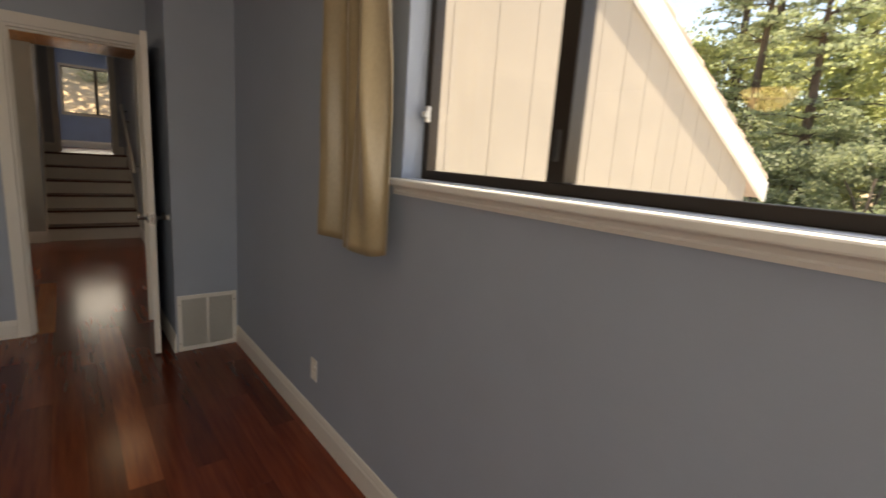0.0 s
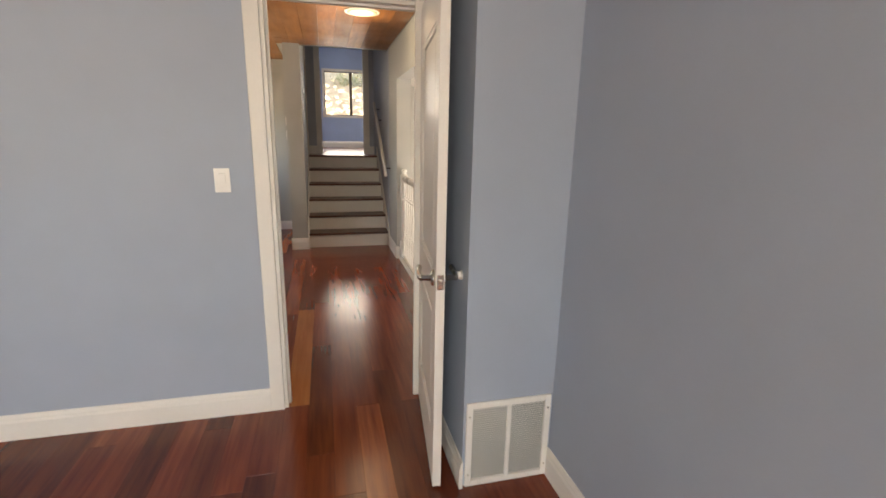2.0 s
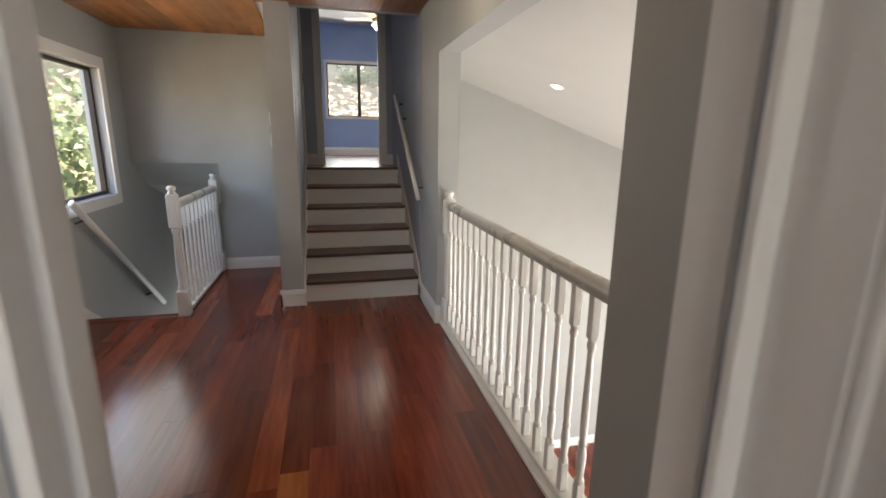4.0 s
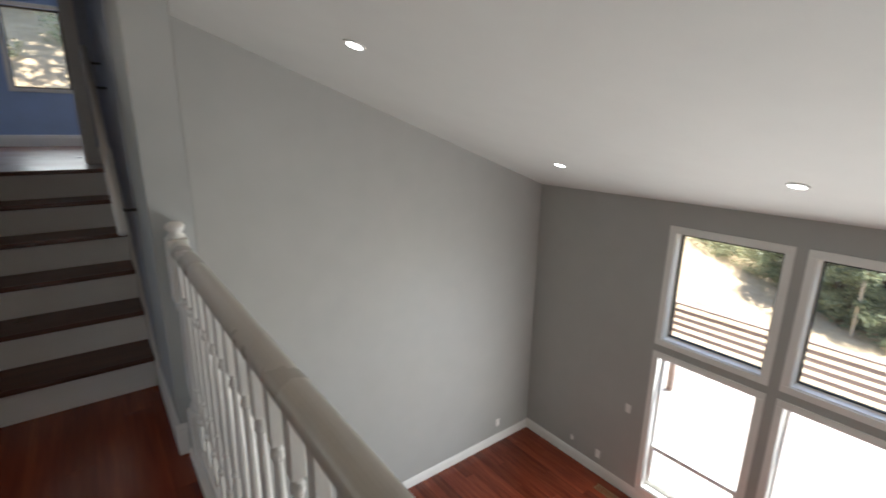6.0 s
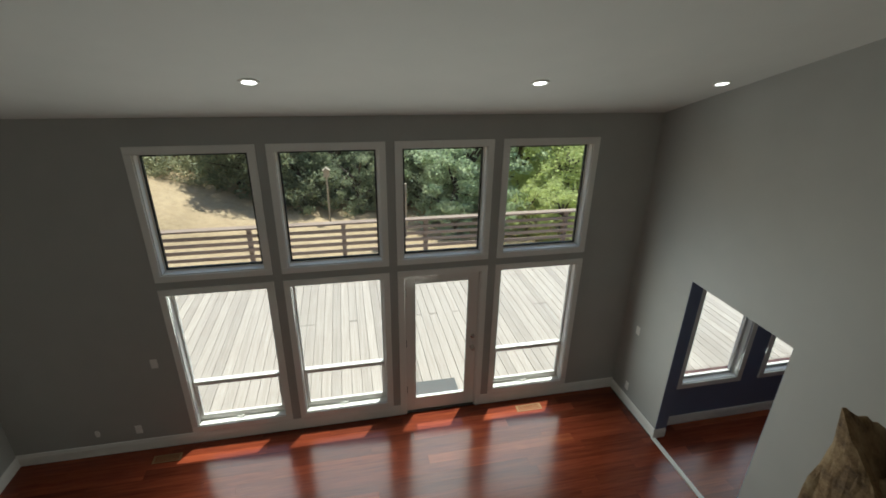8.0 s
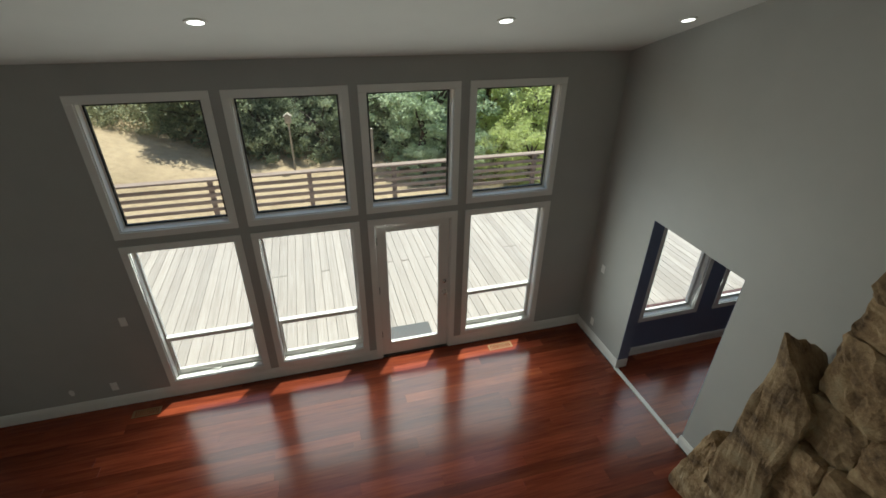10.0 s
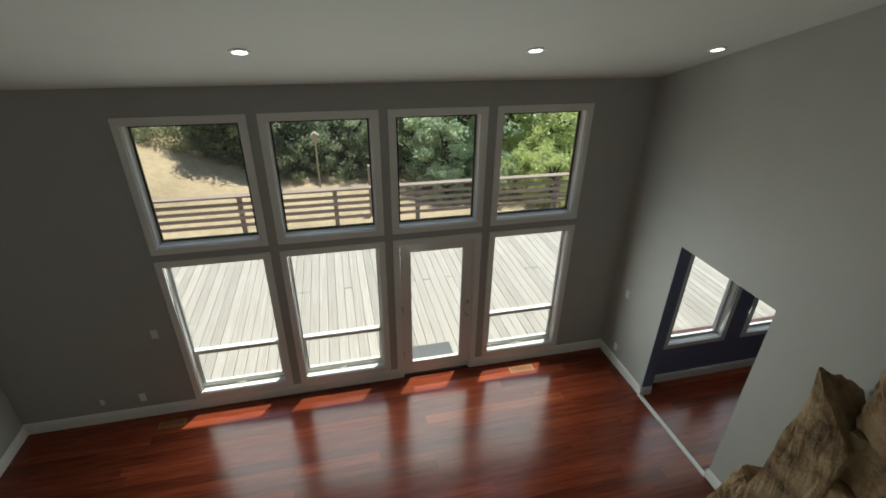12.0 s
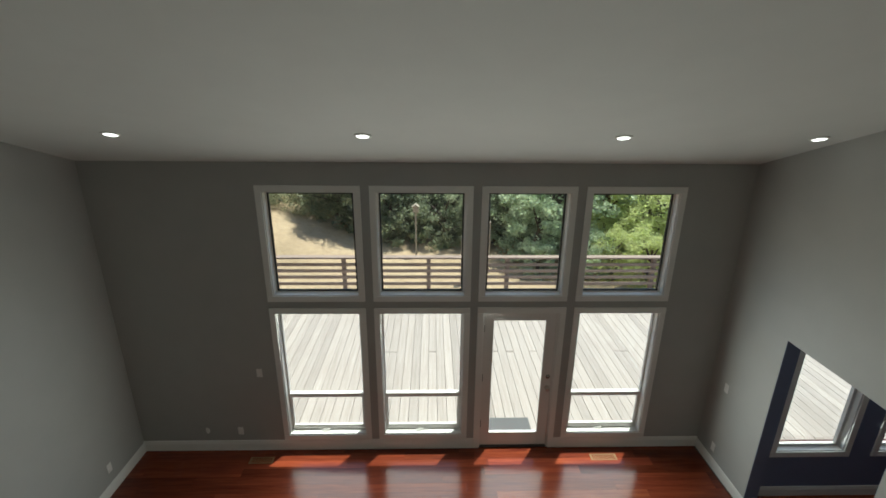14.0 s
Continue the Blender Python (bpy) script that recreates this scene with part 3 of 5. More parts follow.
part("door_leaf", box((STAIR_W + 0.003, 9.45, UP + 0.01), (STAIR_W + 0.010, 9.868, UP + 2.04)), M_DOOR, sd)
part("strike_plate", box((STAIR_W + 0.022, 9.40, UP + 0.92), (STAIR_W + 0.026, 9.425, UP + 1.0)), M_STEEL, sd, "dark steel strike plate")
WIN_BL = (-0.03, 1.42, 1.90, 2.89)
wall("wall_blue_room_north", M_BLUE, "bright blue painted wall with a window", "y", BLUE_N, BLUE_N + 0.15, -2.0, 3.0, UP - 0.2, UP + 2.44, [WIN_BL])
wall("wall_blue_room_west", M_BLUE, "bright blue painted wall", "x", -2.15, -2.0, UP_Y, BLUE_N + 0.15, UP - 0.2, UP + 2.44)
wall("wall_blue_room_east", M_BLUE, "bright blue painted wall", "x", 3.0, 3.15, UP_Y, BLUE_N + 0.15, UP - 0.2, UP + 2.44)
wall("wall_blue_room_south", M_BLUE, "bright blue painted wall with a doorway", "y", UP_Y + 0.1, UP_Y + 0.115, -2.0, 3.0, UP - 0.2, UP + 2.44, [(*DOOR_U, UP - 0.3, UP + 2.04)])
setting(part("floor_blue_room", box((-2.0, UP_Y + 0.115, UP - 0.2), (3.0, BLUE_N, UP)), M_TREAD), "glossy brown floor of the blue bedroom", "floor")
setting(part("ceiling_blue_room", box((-2.15, UP_Y, UP + 2.44), (3.15, BLUE_N + 0.15, UP + 2.54)), M_CEIL), "white painted ceiling of the blue bedroom", "ceiling")
baseboard(None, BLUE_N, "x", -2.0, 3.0, UP, -1, 0.15)


def slider_window(name, label, axis, face, out, u0, u1, v0, v1, mid, mat, depth=0.10, bar=0.035, mull=0.06, order=1):
    """A sliding window: outer frame, meeting stile and two panes, set back in its opening."""
    win = setting(thing(name, label, "window"))
    w0, w1 = sorted((face + out * depth, face + out * (depth + 0.045)))
    def b(ua, ub, va, vb, nm, pad=0.0, m=mat):
        lo = (w0 - pad, ua, va) if axis == "x" else (ua, w0 - pad, va)
        hi = (w1 + pad, ub, vb) if axis == "x" else (ub, w1 + pad, vb)
        return part(nm, box(lo, hi, 0.003), m, win)
    b(u0, u0 + bar, v0, v1, "frame_side")
    b(u1 - bar, u1, v0, v1, "frame_side")
    b(u0 + bar, u1 - bar, v0, v0 + bar, "frame_rail")
    b(u0 + bar, u1 - bar, v1 - bar, v1, "frame_rail")
    b(mid - mull / 2, mid + mull / 2, v0 + bar, v1 - bar, "meeting_stile", 0.008)
    wm = (w0 + w1) / 2
    for ua, ub in ((u0 + bar, mid - mull / 2), (mid + mull / 2, u1 - bar)):
        lo = (wm - 0.002, ua, v0 + bar) if axis == "x" else (ua, wm - 0.002, v0 + bar)
        hi = (wm + 0.002, ub, v1 - bar) if axis == "x" else (ub, wm + 0.002, v1 - bar)
        pane(win, lo, hi)
    return win


wb = slider_window("window_1", "sliding window in a dark frame, blue bedroom", "y", BLUE_N, 1, *WIN_BL, 0.58, M_BRONZE, 0.05, 0.02, 0.06)
casing(wb, "y", BLUE_N, -1, WIN_BL[0] - 0.05, WIN_BL[1] + 0.05, WIN_BL[2] - 0.05, WIN_BL[3] + 0.05, 0.05)

fan = thing("ceiling_fan", "white ceiling fan with a glowing light bowl", "ceiling fan", at=(0.80, 11.75, UP + 2.44))
part("canopy", lathe([(0.07, -0.001), (0.07, -0.03), (0.02, -0.06), (0.015, -0.22)], 14), M_TRIM, fan, smooth=True)
part("motor_housing", lathe([(0.03, -0.36), (0.10, -0.34), (0.12, -0.28), (0.10, -0.22), (0.03, -0.2)], 16), M_TRIM, fan, smooth=True)
part("light_bowl", lathe([(0.01, -0.47), (0.06, -0.45), (0.10, -0.40), (0.105, -0.37), (0.03, -0.365)], 16), M_WARM, fan, "glowing frosted bowl", True)
for k in range(5):
    a = 72 * k + 20
    bm = box((0.13, -0.06, -0.292), (0.56, 0.06, -0.284), 0.003)
    bmesh.ops.rotate(bm, verts=bm.verts, cent=(0, 0, -0.29), matrix=Matrix.Rotation(radians(12), 3, "X"))
    bmesh.ops.rotate(bm, verts=bm.verts, cent=(0, 0, 0), matrix=Matrix.Rotation(radians(a), 3, "Z"))
    part("blade", bm, M_DOOR, fan)
vent = thing("ceiling_vent", "white slatted ceiling vent in the blue bedroom", "vent", at=(0.35, 12.5, UP + 2.44))
part("frame", boxes([((-0.16, -0.08, -0.012), (0.16, -0.06, 0)), ((-0.16, 0.06, -0.012), (0.16, 0.08, 0)), ((-0.16, -0.06, -0.012), (-0.14, 0.06, 0)), ((0.14, -0.06, -0.012), (0.16, 0.06, 0))]), M_PLATE, vent)
for k in range(5):
    part("slat", box((-0.14, -0.052 + k * 0.024, -0.010), (0.14, -0.044 + k * 0.024, -0.001)), M_PLATE, vent)

# ---- landing window over the lower stair ----
wl = slider_window("window_2", "dark-framed window in the stairwell wall", "x", HALL_W, -1, 7.3, 8.92, 0.93, 2.07, 8.1, M_BRONZE, 0.06, 0.03)
casing(wl, "x", HALL_W, 1, 7.2, 9.02, 0.83, 2.17, 0.1)
hr2 = thing("handrail", "pale handrail running down the stairwell wall", "handrail", at=(HALL_W, 8.4, 0.2))
part("rail", local(tube([(HALL_W + 0.07, 7.95, 0.96), (HALL_W + 0.07, 9.60, -0.42)], 0.024, 12, 1.3), hr2), M_TRIM, hr2, smooth=True)
for y in (8.1, 9.3):
    z = 0.96 - (y - 7.95) * 1.38 / 1.65
    part("bracket", local(tube([(HALL_W + 0.07, y, z - 0.03), (HALL_W, y, z - 0.06)], 0.008, 8), hr2), M_STEEL, hr2)
low = thing("lower_staircase", "lower stair descending beside the landing railing", "staircase", at=(-1.7, 7.89, 0))
for i in range(12):
    part("step", local(box((HALL_W, 7.89 + i * 0.25, -0.19 * (i + 1) - 0.19), (-1.261, 7.89 + (i + 1) * 0.25 + 0.02, -0.19 * (i + 1)), 0.004), low), M_TREAD, low)
part("skirt_board", local(prism([(7.80, 0.0), (7.80, 0.13), (7.96, 0.13), (10.6, -1.876), (10.6, -2.15), (7.90, -0.10)], "x", HALL_W + 0.001, HALL_W + 0.016), low), M_TRIM, low, "white painted skirt board")
setting(part("floor_stairwell", box((HALL_W, 7.89, -2.7), (-0.9, 11.1, -2.6)), M_TREAD), "dark floor under the lower stair", "floor")

# ---- railings ----
BAL = [(0.016, 0.20), (0.019, 0.205), (0.019, 0.215), (0.013, 0.225), (0.017, 0.27), (0.0185, 0.30), (0.013, 0.335), (0.0175, 0.345), (0.013, 0.355), (0.0155, 0.42), (0.0125, 0.60), (0.011, 0.665), (0.0165, 0.675), (0.0165, 0.685), (0.012, 0.695), (0.016, 0.705)]


def baluster_mesh(h0, h1, top_sq=0.17, sq=0.0165):
    """A turned baluster: square foot, turned shaft, square head."""
    z1 = h1 - top_sq
    k = (z1 - h0 - 0.13) / 0.505
    bm = lathe([(r, h0 + 0.13 + (z - 0.20) * k) for r, z in BAL], 10)
    add_box(bm, (-sq, -sq, h0), (sq, sq, h0 + 0.13), 0.003)
    add_box(bm, (-sq, -sq, z1), (sq, sq, h1), 0.003)
    return finish("baluster", bm, M_TRIM)


def newel(parent, x, y, w=0.045, h=1.03, base_h=0.22):
    bm = box((x - w, y - w, 0.0), (x + w, y + w, base_h), 0.006)
    base = bm
    bm = lathe([(0.030, base_h), (0.036, base_h + 0.01), (0.036, base_h + 0.03), (0.026, base_h + 0.05), (0.033, base_h + 0.15), (0.026, 0.70), (0.034, 0.715), (0.034, 0.735), (0.028, 0.75)], 14, (x, y, 0))
    shaft = part("newel", bm, M_TRIM, parent, smooth=True)
    part("newel_base", base, M_TRIM, shaft)
    part("newel_block", box((x - w * 0.9, y - w * 0.9, 0.75), (x + w * 0.9, y + w * 0.9, h - 0.01), 0.008), M_TRIM, shaft)
    part("newel_cap", lathe([(0.030, h - 0.01), (0.036, h), (0.022, h + 0.012), (0.034, h + 0.03), (0.036, h + 0.042), (0.024, h + 0.056), (0.006, h + 0.06)], 14, (x, y, 0)), M_TRIM, shaft, smooth=True)


RAIL_SEC = [(-0.024, 0.0), (-0.024, 0.012), (-0.034, 0.020)] + [(-0.036 * math.cos(a * math.pi / 14), 0.032 + 0.034 * math.sin(a * math.pi / 14)) for a in range(15)] + [(0.034, 0.020), (0.024, 0.012), (0.024, 0.0)]


def railing(label, x, y0, y1, n, z_rail, newels, low=0.018, lean=0.0):
    r = thing("railing", label, "railing", "landing railings")
    part("top_rail", prism([(x + u, z_rail + v) for u, v in RAIL_SEC], "y", y0, y1), M_RAIL, r, "smooth grey-white handrail")
    part("bottom_rail", box((x - 0.03, y0, low), (x + 0.03, y1, low + 0.03), 0.004), M_TRIM, r)
    me = baluster_mesh(low + 0.03, z_rail + 0.002)
    for i in range(n):
        b = new("baluster", me)
        b.parent = r
        b.location = (x, y0 + (i + 0.5) * (y1 - y0) / n, 0)
    for y in newels:
        newel(r, x, y)
    return r


railing("white turned-baluster railing overlooking the great room", RAIL_X, OPEN_S, OPEN_N - 0.045, 18, 0.95, [OPEN_N - 0.045])
railing("white turned-baluster railing beside the lower stair", -1.30, 7.975, 9.31, 10, 0.90, [7.93, 9.345], low=0.012)
# ---- great room shell ----
COLS = [(6.41, 7.545), (5.175, 6.315), (4.03, 5.085), (2.82, 3.93)]   # casing edges, along y
C = 0.07
UP_Z, LOW_Z = (-0.88, 0.495), (-2.86, -0.965)
DOOR_G = (4.115, 4.995, GR_F + 0.02, -1.045)
holes = [(a + C, b - C, UP_Z[0] + C, UP_Z[1] - C) for a, b in COLS]
holes += [(a + C, b - C, LOW_Z[0] + C, LOW_Z[1] - C) for i, (a, b) in enumerate(COLS) if i != 2]
holes += [(DOOR_G[0] - 0.02, DOOR_G[1] + 0.02, GR_F - 0.1, DOOR_G[3] + 0.015)]
wall("wall_great_room_east", M_GREAT, "grey painted wall of tall windows and a glass door", "x", GR_E, GR_E + 0.16, GR_S - 0.15, GR_N + 0.15, GR_F - 0.1, CEIL_E + 0.2, holes)
wall("wall_great_room_north", M_GREAT, "tall grey painted wall under a sloping ceiling", "y", GR_N, GR_N + 0.15, GR_W - 0.15, GR_E, GR_F - 0.1, 3, top=lambda x: ceil_z(x) + 0.1)
OPEN_D = (3.29, 4.50, -0.855)
wall("wall_great_room_south", M_GREAT, "tall grey painted wall with an opening to the dining room", "y", GR_S - 0.15, GR_S, BED_E + 0.15, GR_E, GR_F - 0.1, 3, [(OPEN_D[0], OPEN_D[1], GR_F - 0.2, OPEN_D[2])], top=lambda x: ceil_z(x) + 0.1)
wall("wall_great_room_west", M_GREAT, "grey painted wall below the landing", "x", GR_W - 0.1, GR_W, GR_S, GR_N, GR_F - 0.1, -0.30)
wall("wall_great_room_west_upper", M_GREAT, "grey painted wall beside the bedroom", "x", GR_W + 0.11, GR_W + 0.114, GR_S, HALL_S, -0.30, 2.6)
wall("wall_great_room_west_return", M_GREAT, "grey painted wall end beside the landing opening", "x", GR_W - 0.0035, GR_W, HALL_S, OPEN_S, -0.30, 2.5)
wall("wall_great_room_west_north", M_GREAT, "grey painted wall beside the stair", "x", GR_W + 0.001, GR_W + 0.004, OPEN_N, GR_N, -0.30, 2.5)
setting(part("ceiling_great_room", prism([(GR_W - 0.12, ceil_z(GR_W - 0.12)), (GR_E, CEIL_E), (GR_E, CEIL_E + 0.1), (GR_W - 0.12, ceil_z(GR_W - 0.12) + 0.1)], "y", GR_S, GR_N), M_CEIL), "white sloping great room ceiling with recessed lamps", "ceiling")
floor_great = setting(part("floor_great_room", box((GR_W - 0.1, -3.2, GR_F - 0.2), (GR_E + 0.10, GR_N, GR_F - 0.016)), M_TREAD), "glossy red-brown cherry plank floor", "floor")
baseboard(None, GR_N, "x", GR_W, GR_E, GR_F, -1)
baseboard(None, GR_E, "y", DOOR_G[1] + 0.09, GR_N, GR_F, -1, 0.15)
baseboard(None, GR_E, "y", GR_S, DOOR_G[0] - 0.09, GR_F, -1, 0.15)
baseboard(None, GR_S, "x", OPEN_D[1], GR_E, GR_F, 1)
baseboard(None, GR_S, "x", 2.98, OPEN_D[0], GR_F, 1)
baseboard(None, OPEN_D[1], "y", GR_S - 0.15, GR_S + 0.016, GR_F, -1)
baseboard(None, OPEN_D[0], "y", GR_S - 0.15, GR_S + 0.016, GR_F, 1)
setting(part("opening_threshold", box((OPEN_D[0], GR_S - 0.02, GR_F - 0.01), (OPEN_D[1], GR_S + 0.03, GR_F + 0.012), 0.004), M_TRIM), "white threshold strip at the dining opening", "threshold")

# roof over the great room, with barge board and tile courses
ROOF_E, ROOF_Z, ROOF_S = 6.15, 1.42, 0.43
def roof_z(x):
    return ROOF_Z + ROOF_S * (ROOF_E - x)
setting(part("roof_great_room", prism([(GR_W + 0.12, roof_z(GR_W + 0.12) - 0.16), (ROOF_E, ROOF_Z - 0.16), (ROOF_E, ROOF_Z), (GR_W + 0.12, roof_z(GR_W + 0.12))], "y", 1.888, GR_N + 0.4), M_TILE), "sloping tiled roof over the great room", "roof")
setting(part("gable_wall", prism([(BED_E + 0.16, -0.38), (GR_E + 0.16, -0.38), (GR_E + 0.16, roof_z(GR_E + 0.16) - 0.165), (BED_E + 0.16, roof_z(BED_E + 0.16) - 0.165)], "y", GR_S - 0.19, GR_S - 0.155), M_SIDING), "cream painted grooved siding of the gable wall", "wall")
for i in range(16):
    x = BED_E + 0.30 + i * 0.31
    setting(part("siding_batten", box((x, GR_S - 0.1925, -0.38), (x + 0.008, GR_S - 0.19, roof_z(x) - 0.17)), M_SIDING), "cream siding batten", "siding")
setting(part("barge_board", prism([(GR_W + 0.12, roof_z(GR_W + 0.12) - 0.20), (ROOF_E + 0.02, ROOF_Z - 0.20), (ROOF_E + 0.02, ROOF_Z + 0.01), (GR_W + 0.12, roof_z(GR_W + 0.12) + 0.01)], "y", 1.845, 1.884), M_TRIM), "white painted barge board along the sloping roof", "barge board")
rt = setting(thing("roof_edge_tiles", "weathered brown roof tiles along the gable edge", "roof tiles"))
bm = lathe([(0.105, 0.0), (0.12, 0.02), (0.085, 0.33), (0.08, 0.33)], 14)
bmesh.ops.rotate(bm, verts=bm.verts, cent=(0, 0, 0), matrix=Matrix.Rotation(radians(-90), 3, "Y"))
tile_me = finish("tile", bm, M_TILE)
for i in range(18):
    x = ROOF_E + 0.03 - i * 0.29
    t = new("tile", tile_me)
    t.parent = rt
    t.matrix_basis = pose(x, 1.975, roof_z(x) + 0.045, 0, math.degrees(math.atan(ROOF_S)) + 4, random.uniform(-2, 2))

# ---- great room windows and door ----
WX0, WX1 = GR_E + 0.085, GR_E + 0.125


def win_piece(win, name, u0, u1, v0, v1, x0=WX0, x1=WX1, mat=None, bev=0.004):
    return part(name, box((x0, u0, v0), (x1, u1, v1), bev), mat or M_TRIM, win)


def liner(win, a, b, c, d, t=0.010):
    """White boards that line the opening, from the casing back to the frame."""
    for q in ((a, a + t, c, d), (b - t, b, c, d), (a + t, b - t, c, c + t), (a + t, b - t, d - t, d)):
        part("jamb_liner", box((GR_E + 0.001, q[0], q[2]), (WX0 - 0.001, q[1], q[3])), M_TRIM, win)


def fixed_window(name, label, u0, u1, v0, v1):
    """Casing, reveal, thin black gasket and one pane."""
    win = setting(thing(name, label, "window"))
    casing(win, "x", GR_E, -1, u0, u1, v0, v1, C)
    a, b, c, d = u0 + C, u1 - C, v0 + C, v1 - C
    f = 0.024
    win_piece(win, "frame_side", a, a + f, c, d)
    win_piece(win, "frame_side", b - f, b, c, d)
    win_piece(win, "frame_rail", a + f, b - f, c, c + f)
    win_piece(win, "frame_rail", a + f, b - f, d - f, d)
    liner(win, a, b, c, d)
    g = 0.016
    for q in ((a + f, a + f + g, c + f, d - f), (b - f - g, b - f, c + f, d - f), (a + f + g, b - f - g, c + f, c + f + g), (a + f + g, b - f - g, d - f - g, d - f)):
        win_piece(win, "gasket", *q, WX0 + 0.004, WX1 - 0.004, M_GASKET, 0.0)
    pane(win, (WX0 + 0.018, a + f + g, c + f + g), (WX0 + 0.022, b - f - g, d - f - g))
    return win


def awning_window(name, label, u0, u1, v0, v1, mid):
    """A tall fixed pane over a low awning sash with a crank."""
    win = setting(thing(name, label, "window"))
    casing(win, "x", GR_E, -1, u0, u1, v0, v1, C)
    a, b, c, d = u0 + C, u1 - C, v0 + C, v1 - C
    f = 0.03
    win_piece(win, "frame_side", a, a + f, c, d)
    win_piece(win, "frame_side", b - f, b, c, d)
    win_piece(win, "frame_rail", a + f, b - f, c, c + f)
    win_piece(win, "frame_rail", a + f, b - f, d - f, d)
    liner(win, a, b, c, d)
    win_piece(win, "transom", a + f, b - f, mid - 0.024, mid + 0.022, WX0 - 0.02, WX1)
    win_piece(win, "transom_gasket", a + f, b - f, mid - 0.032, mid - 0.025, WX0 + 0.002, WX1 - 0.004, M_GASKET, 0)
    pane(win, (WX0 + 0.018, a + f, mid + 0.022), (WX0 + 0.022, b - f, d - f))
    s = 0.022
    x0, x1 = WX0 - 0.004, WX1 - 0.008
    e = 0.004
    win_piece(win, "sash_side", a + f + e, a + f + s, c + f + e, mid - 0.034, x0, x1)
    win_piece(win, "sash_side", b - f - s, b - f - e, c + f + e, mid - 0.034, x0, x1)
    win_piece(win, "sash_rail", a + f + s, b - f - s, c + f + e, c + f + s + 0.035, x0, x1)
    win_piece(win, "sash_rail", a + f + s, b - f - s, mid - 0.045, mid - 0.034, x0, x1)
    pane(win, (WX0 + 0.010, a + f + s, c + f + s + 0.035), (WX0 + 0.014, b - f - s, mid - 0.045))
    m = (a + b) / 2
    crank = part("crank", tube([(WX0 - 0.001, m, c + 0.028), (WX0 - 0.03, m, c + 0.034), (WX0 - 0.035, m + 0.05, c + 0.036), (WX0 - 0.032, m + 0.09, c + 0.030)], 0.008, 8), M_PLATE, win, "white window crank", True)
    return win


n = 3
for (a, b) in COLS:
    fixed_window("window_%d" % n, "square fixed window in white casing, upper row", a, b, *UP_Z)
    n += 1
for i, (a, b) in enumerate(COLS):
    if i != 2:
        awning_window("window_%d" % n, "tall window over a low awning sash, white casing", a, b, *LOW_Z, -2.23)
        n += 1

gd = setting(thing("door_3", "white full-glass patio door, closed", "door"))
y0, y1, z0, z1 = DOOR_G
casing(gd, "x", GR_E, -1, y0 - 0.09, y1 + 0.09, GR_F, z1 + 0.085, 0.075, bottom=False)
part("jamb", boxes([((GR_E + 0.001, y0 - 0.018, GR_F), (GR_E + 0.15, y0 - 0.002, z1)), ((GR_E + 0.001, y1 + 0.002, GR_F), (GR_E + 0.15, y1 + 0.018, z1)), ((GR_E + 0.001, y0 - 0.018, z1 + 0.001), (GR_E + 0.15, y1 + 0.018, z1 + 0.014))]), M_TRIM, gd)
gx0, gx1 = GR_E + 0.02, GR_E + 0.064
ga, gb, gc, gdz = 4.24, 4.885, -2.80, -1.14
part("stile", box((gx0, y0, z0), (gx1, ga, z1), 0.003), M_DOOR, gd)
part("stile", box((gx0, gb, z0), (gx1, y1, z1), 0.003), M_DOOR, gd)
part("bottom_rail", box((gx0, ga, z0), (gx1, gb, gc), 0.003), M_DOOR, gd)
part("top_rail", box((gx0, ga, gdz), (gx1, gb, z1), 0.003), M_DOOR, gd)
part("glass_stop", boxes([((gx0 - 0.006, ga - 0.015, gc - 0.015), (gx0 + 0.02, ga + 0.006, gdz + 0.015)), ((gx0 - 0.006, gb - 0.006, gc - 0.015), (gx0 + 0.02, gb + 0.015, gdz + 0.015)), ((gx0 - 0.006, ga + 0.006, gc - 0.015), (gx0 + 0.02, gb - 0.006, gc + 0.006)), ((gx0 - 0.006, ga + 0.006, gdz - 0.006), (gx0 + 0.02, gb - 0.006, gdz + 0.015))], 0.002), M_DOOR, gd)
pane(gd, (gx0 + 0.022, ga, gc), (gx0 + 0.026, gb, gdz))
part("threshold", box((GR_E - 0.01, y0, GR_F), (GR_E + 0.16, y1, GR_F + 0.018), 0.004), M_STEEL, gd, "dark metal threshold")
for z, r in ((-1.94, 0.027), (-2.10, 0.030)):
    k = part("knob" if r > 0.028 else "deadbolt", lathe([(0.032, 0), (0.032, 0.008), (0.012, 0.012), (0.012, 0.03), (r, 0.036), (r, 0.055), (0.01, 0.062)] if r > 0.028 else [(0.028, 0), (0.028, 0.012), (0.022, 0.016), (0.008, 0.018), (0.008, 0.03)], 16), M_NICKEL, gd, "satin nickel lock", True)
    k.matrix_basis = pose(gx0, ga - 0.075, z, 0, -90, 0)
for z in (-1.25, -1.95, -2.65):
    part("hinge", tube([(GR_E + 0.012, y1 + 0.001, z - 0.05), (GR_E + 0.012, y1 + 0.001, z + 0.05)], 0.008, 8), M_STEEL, gd, "dark steel hinge", True)

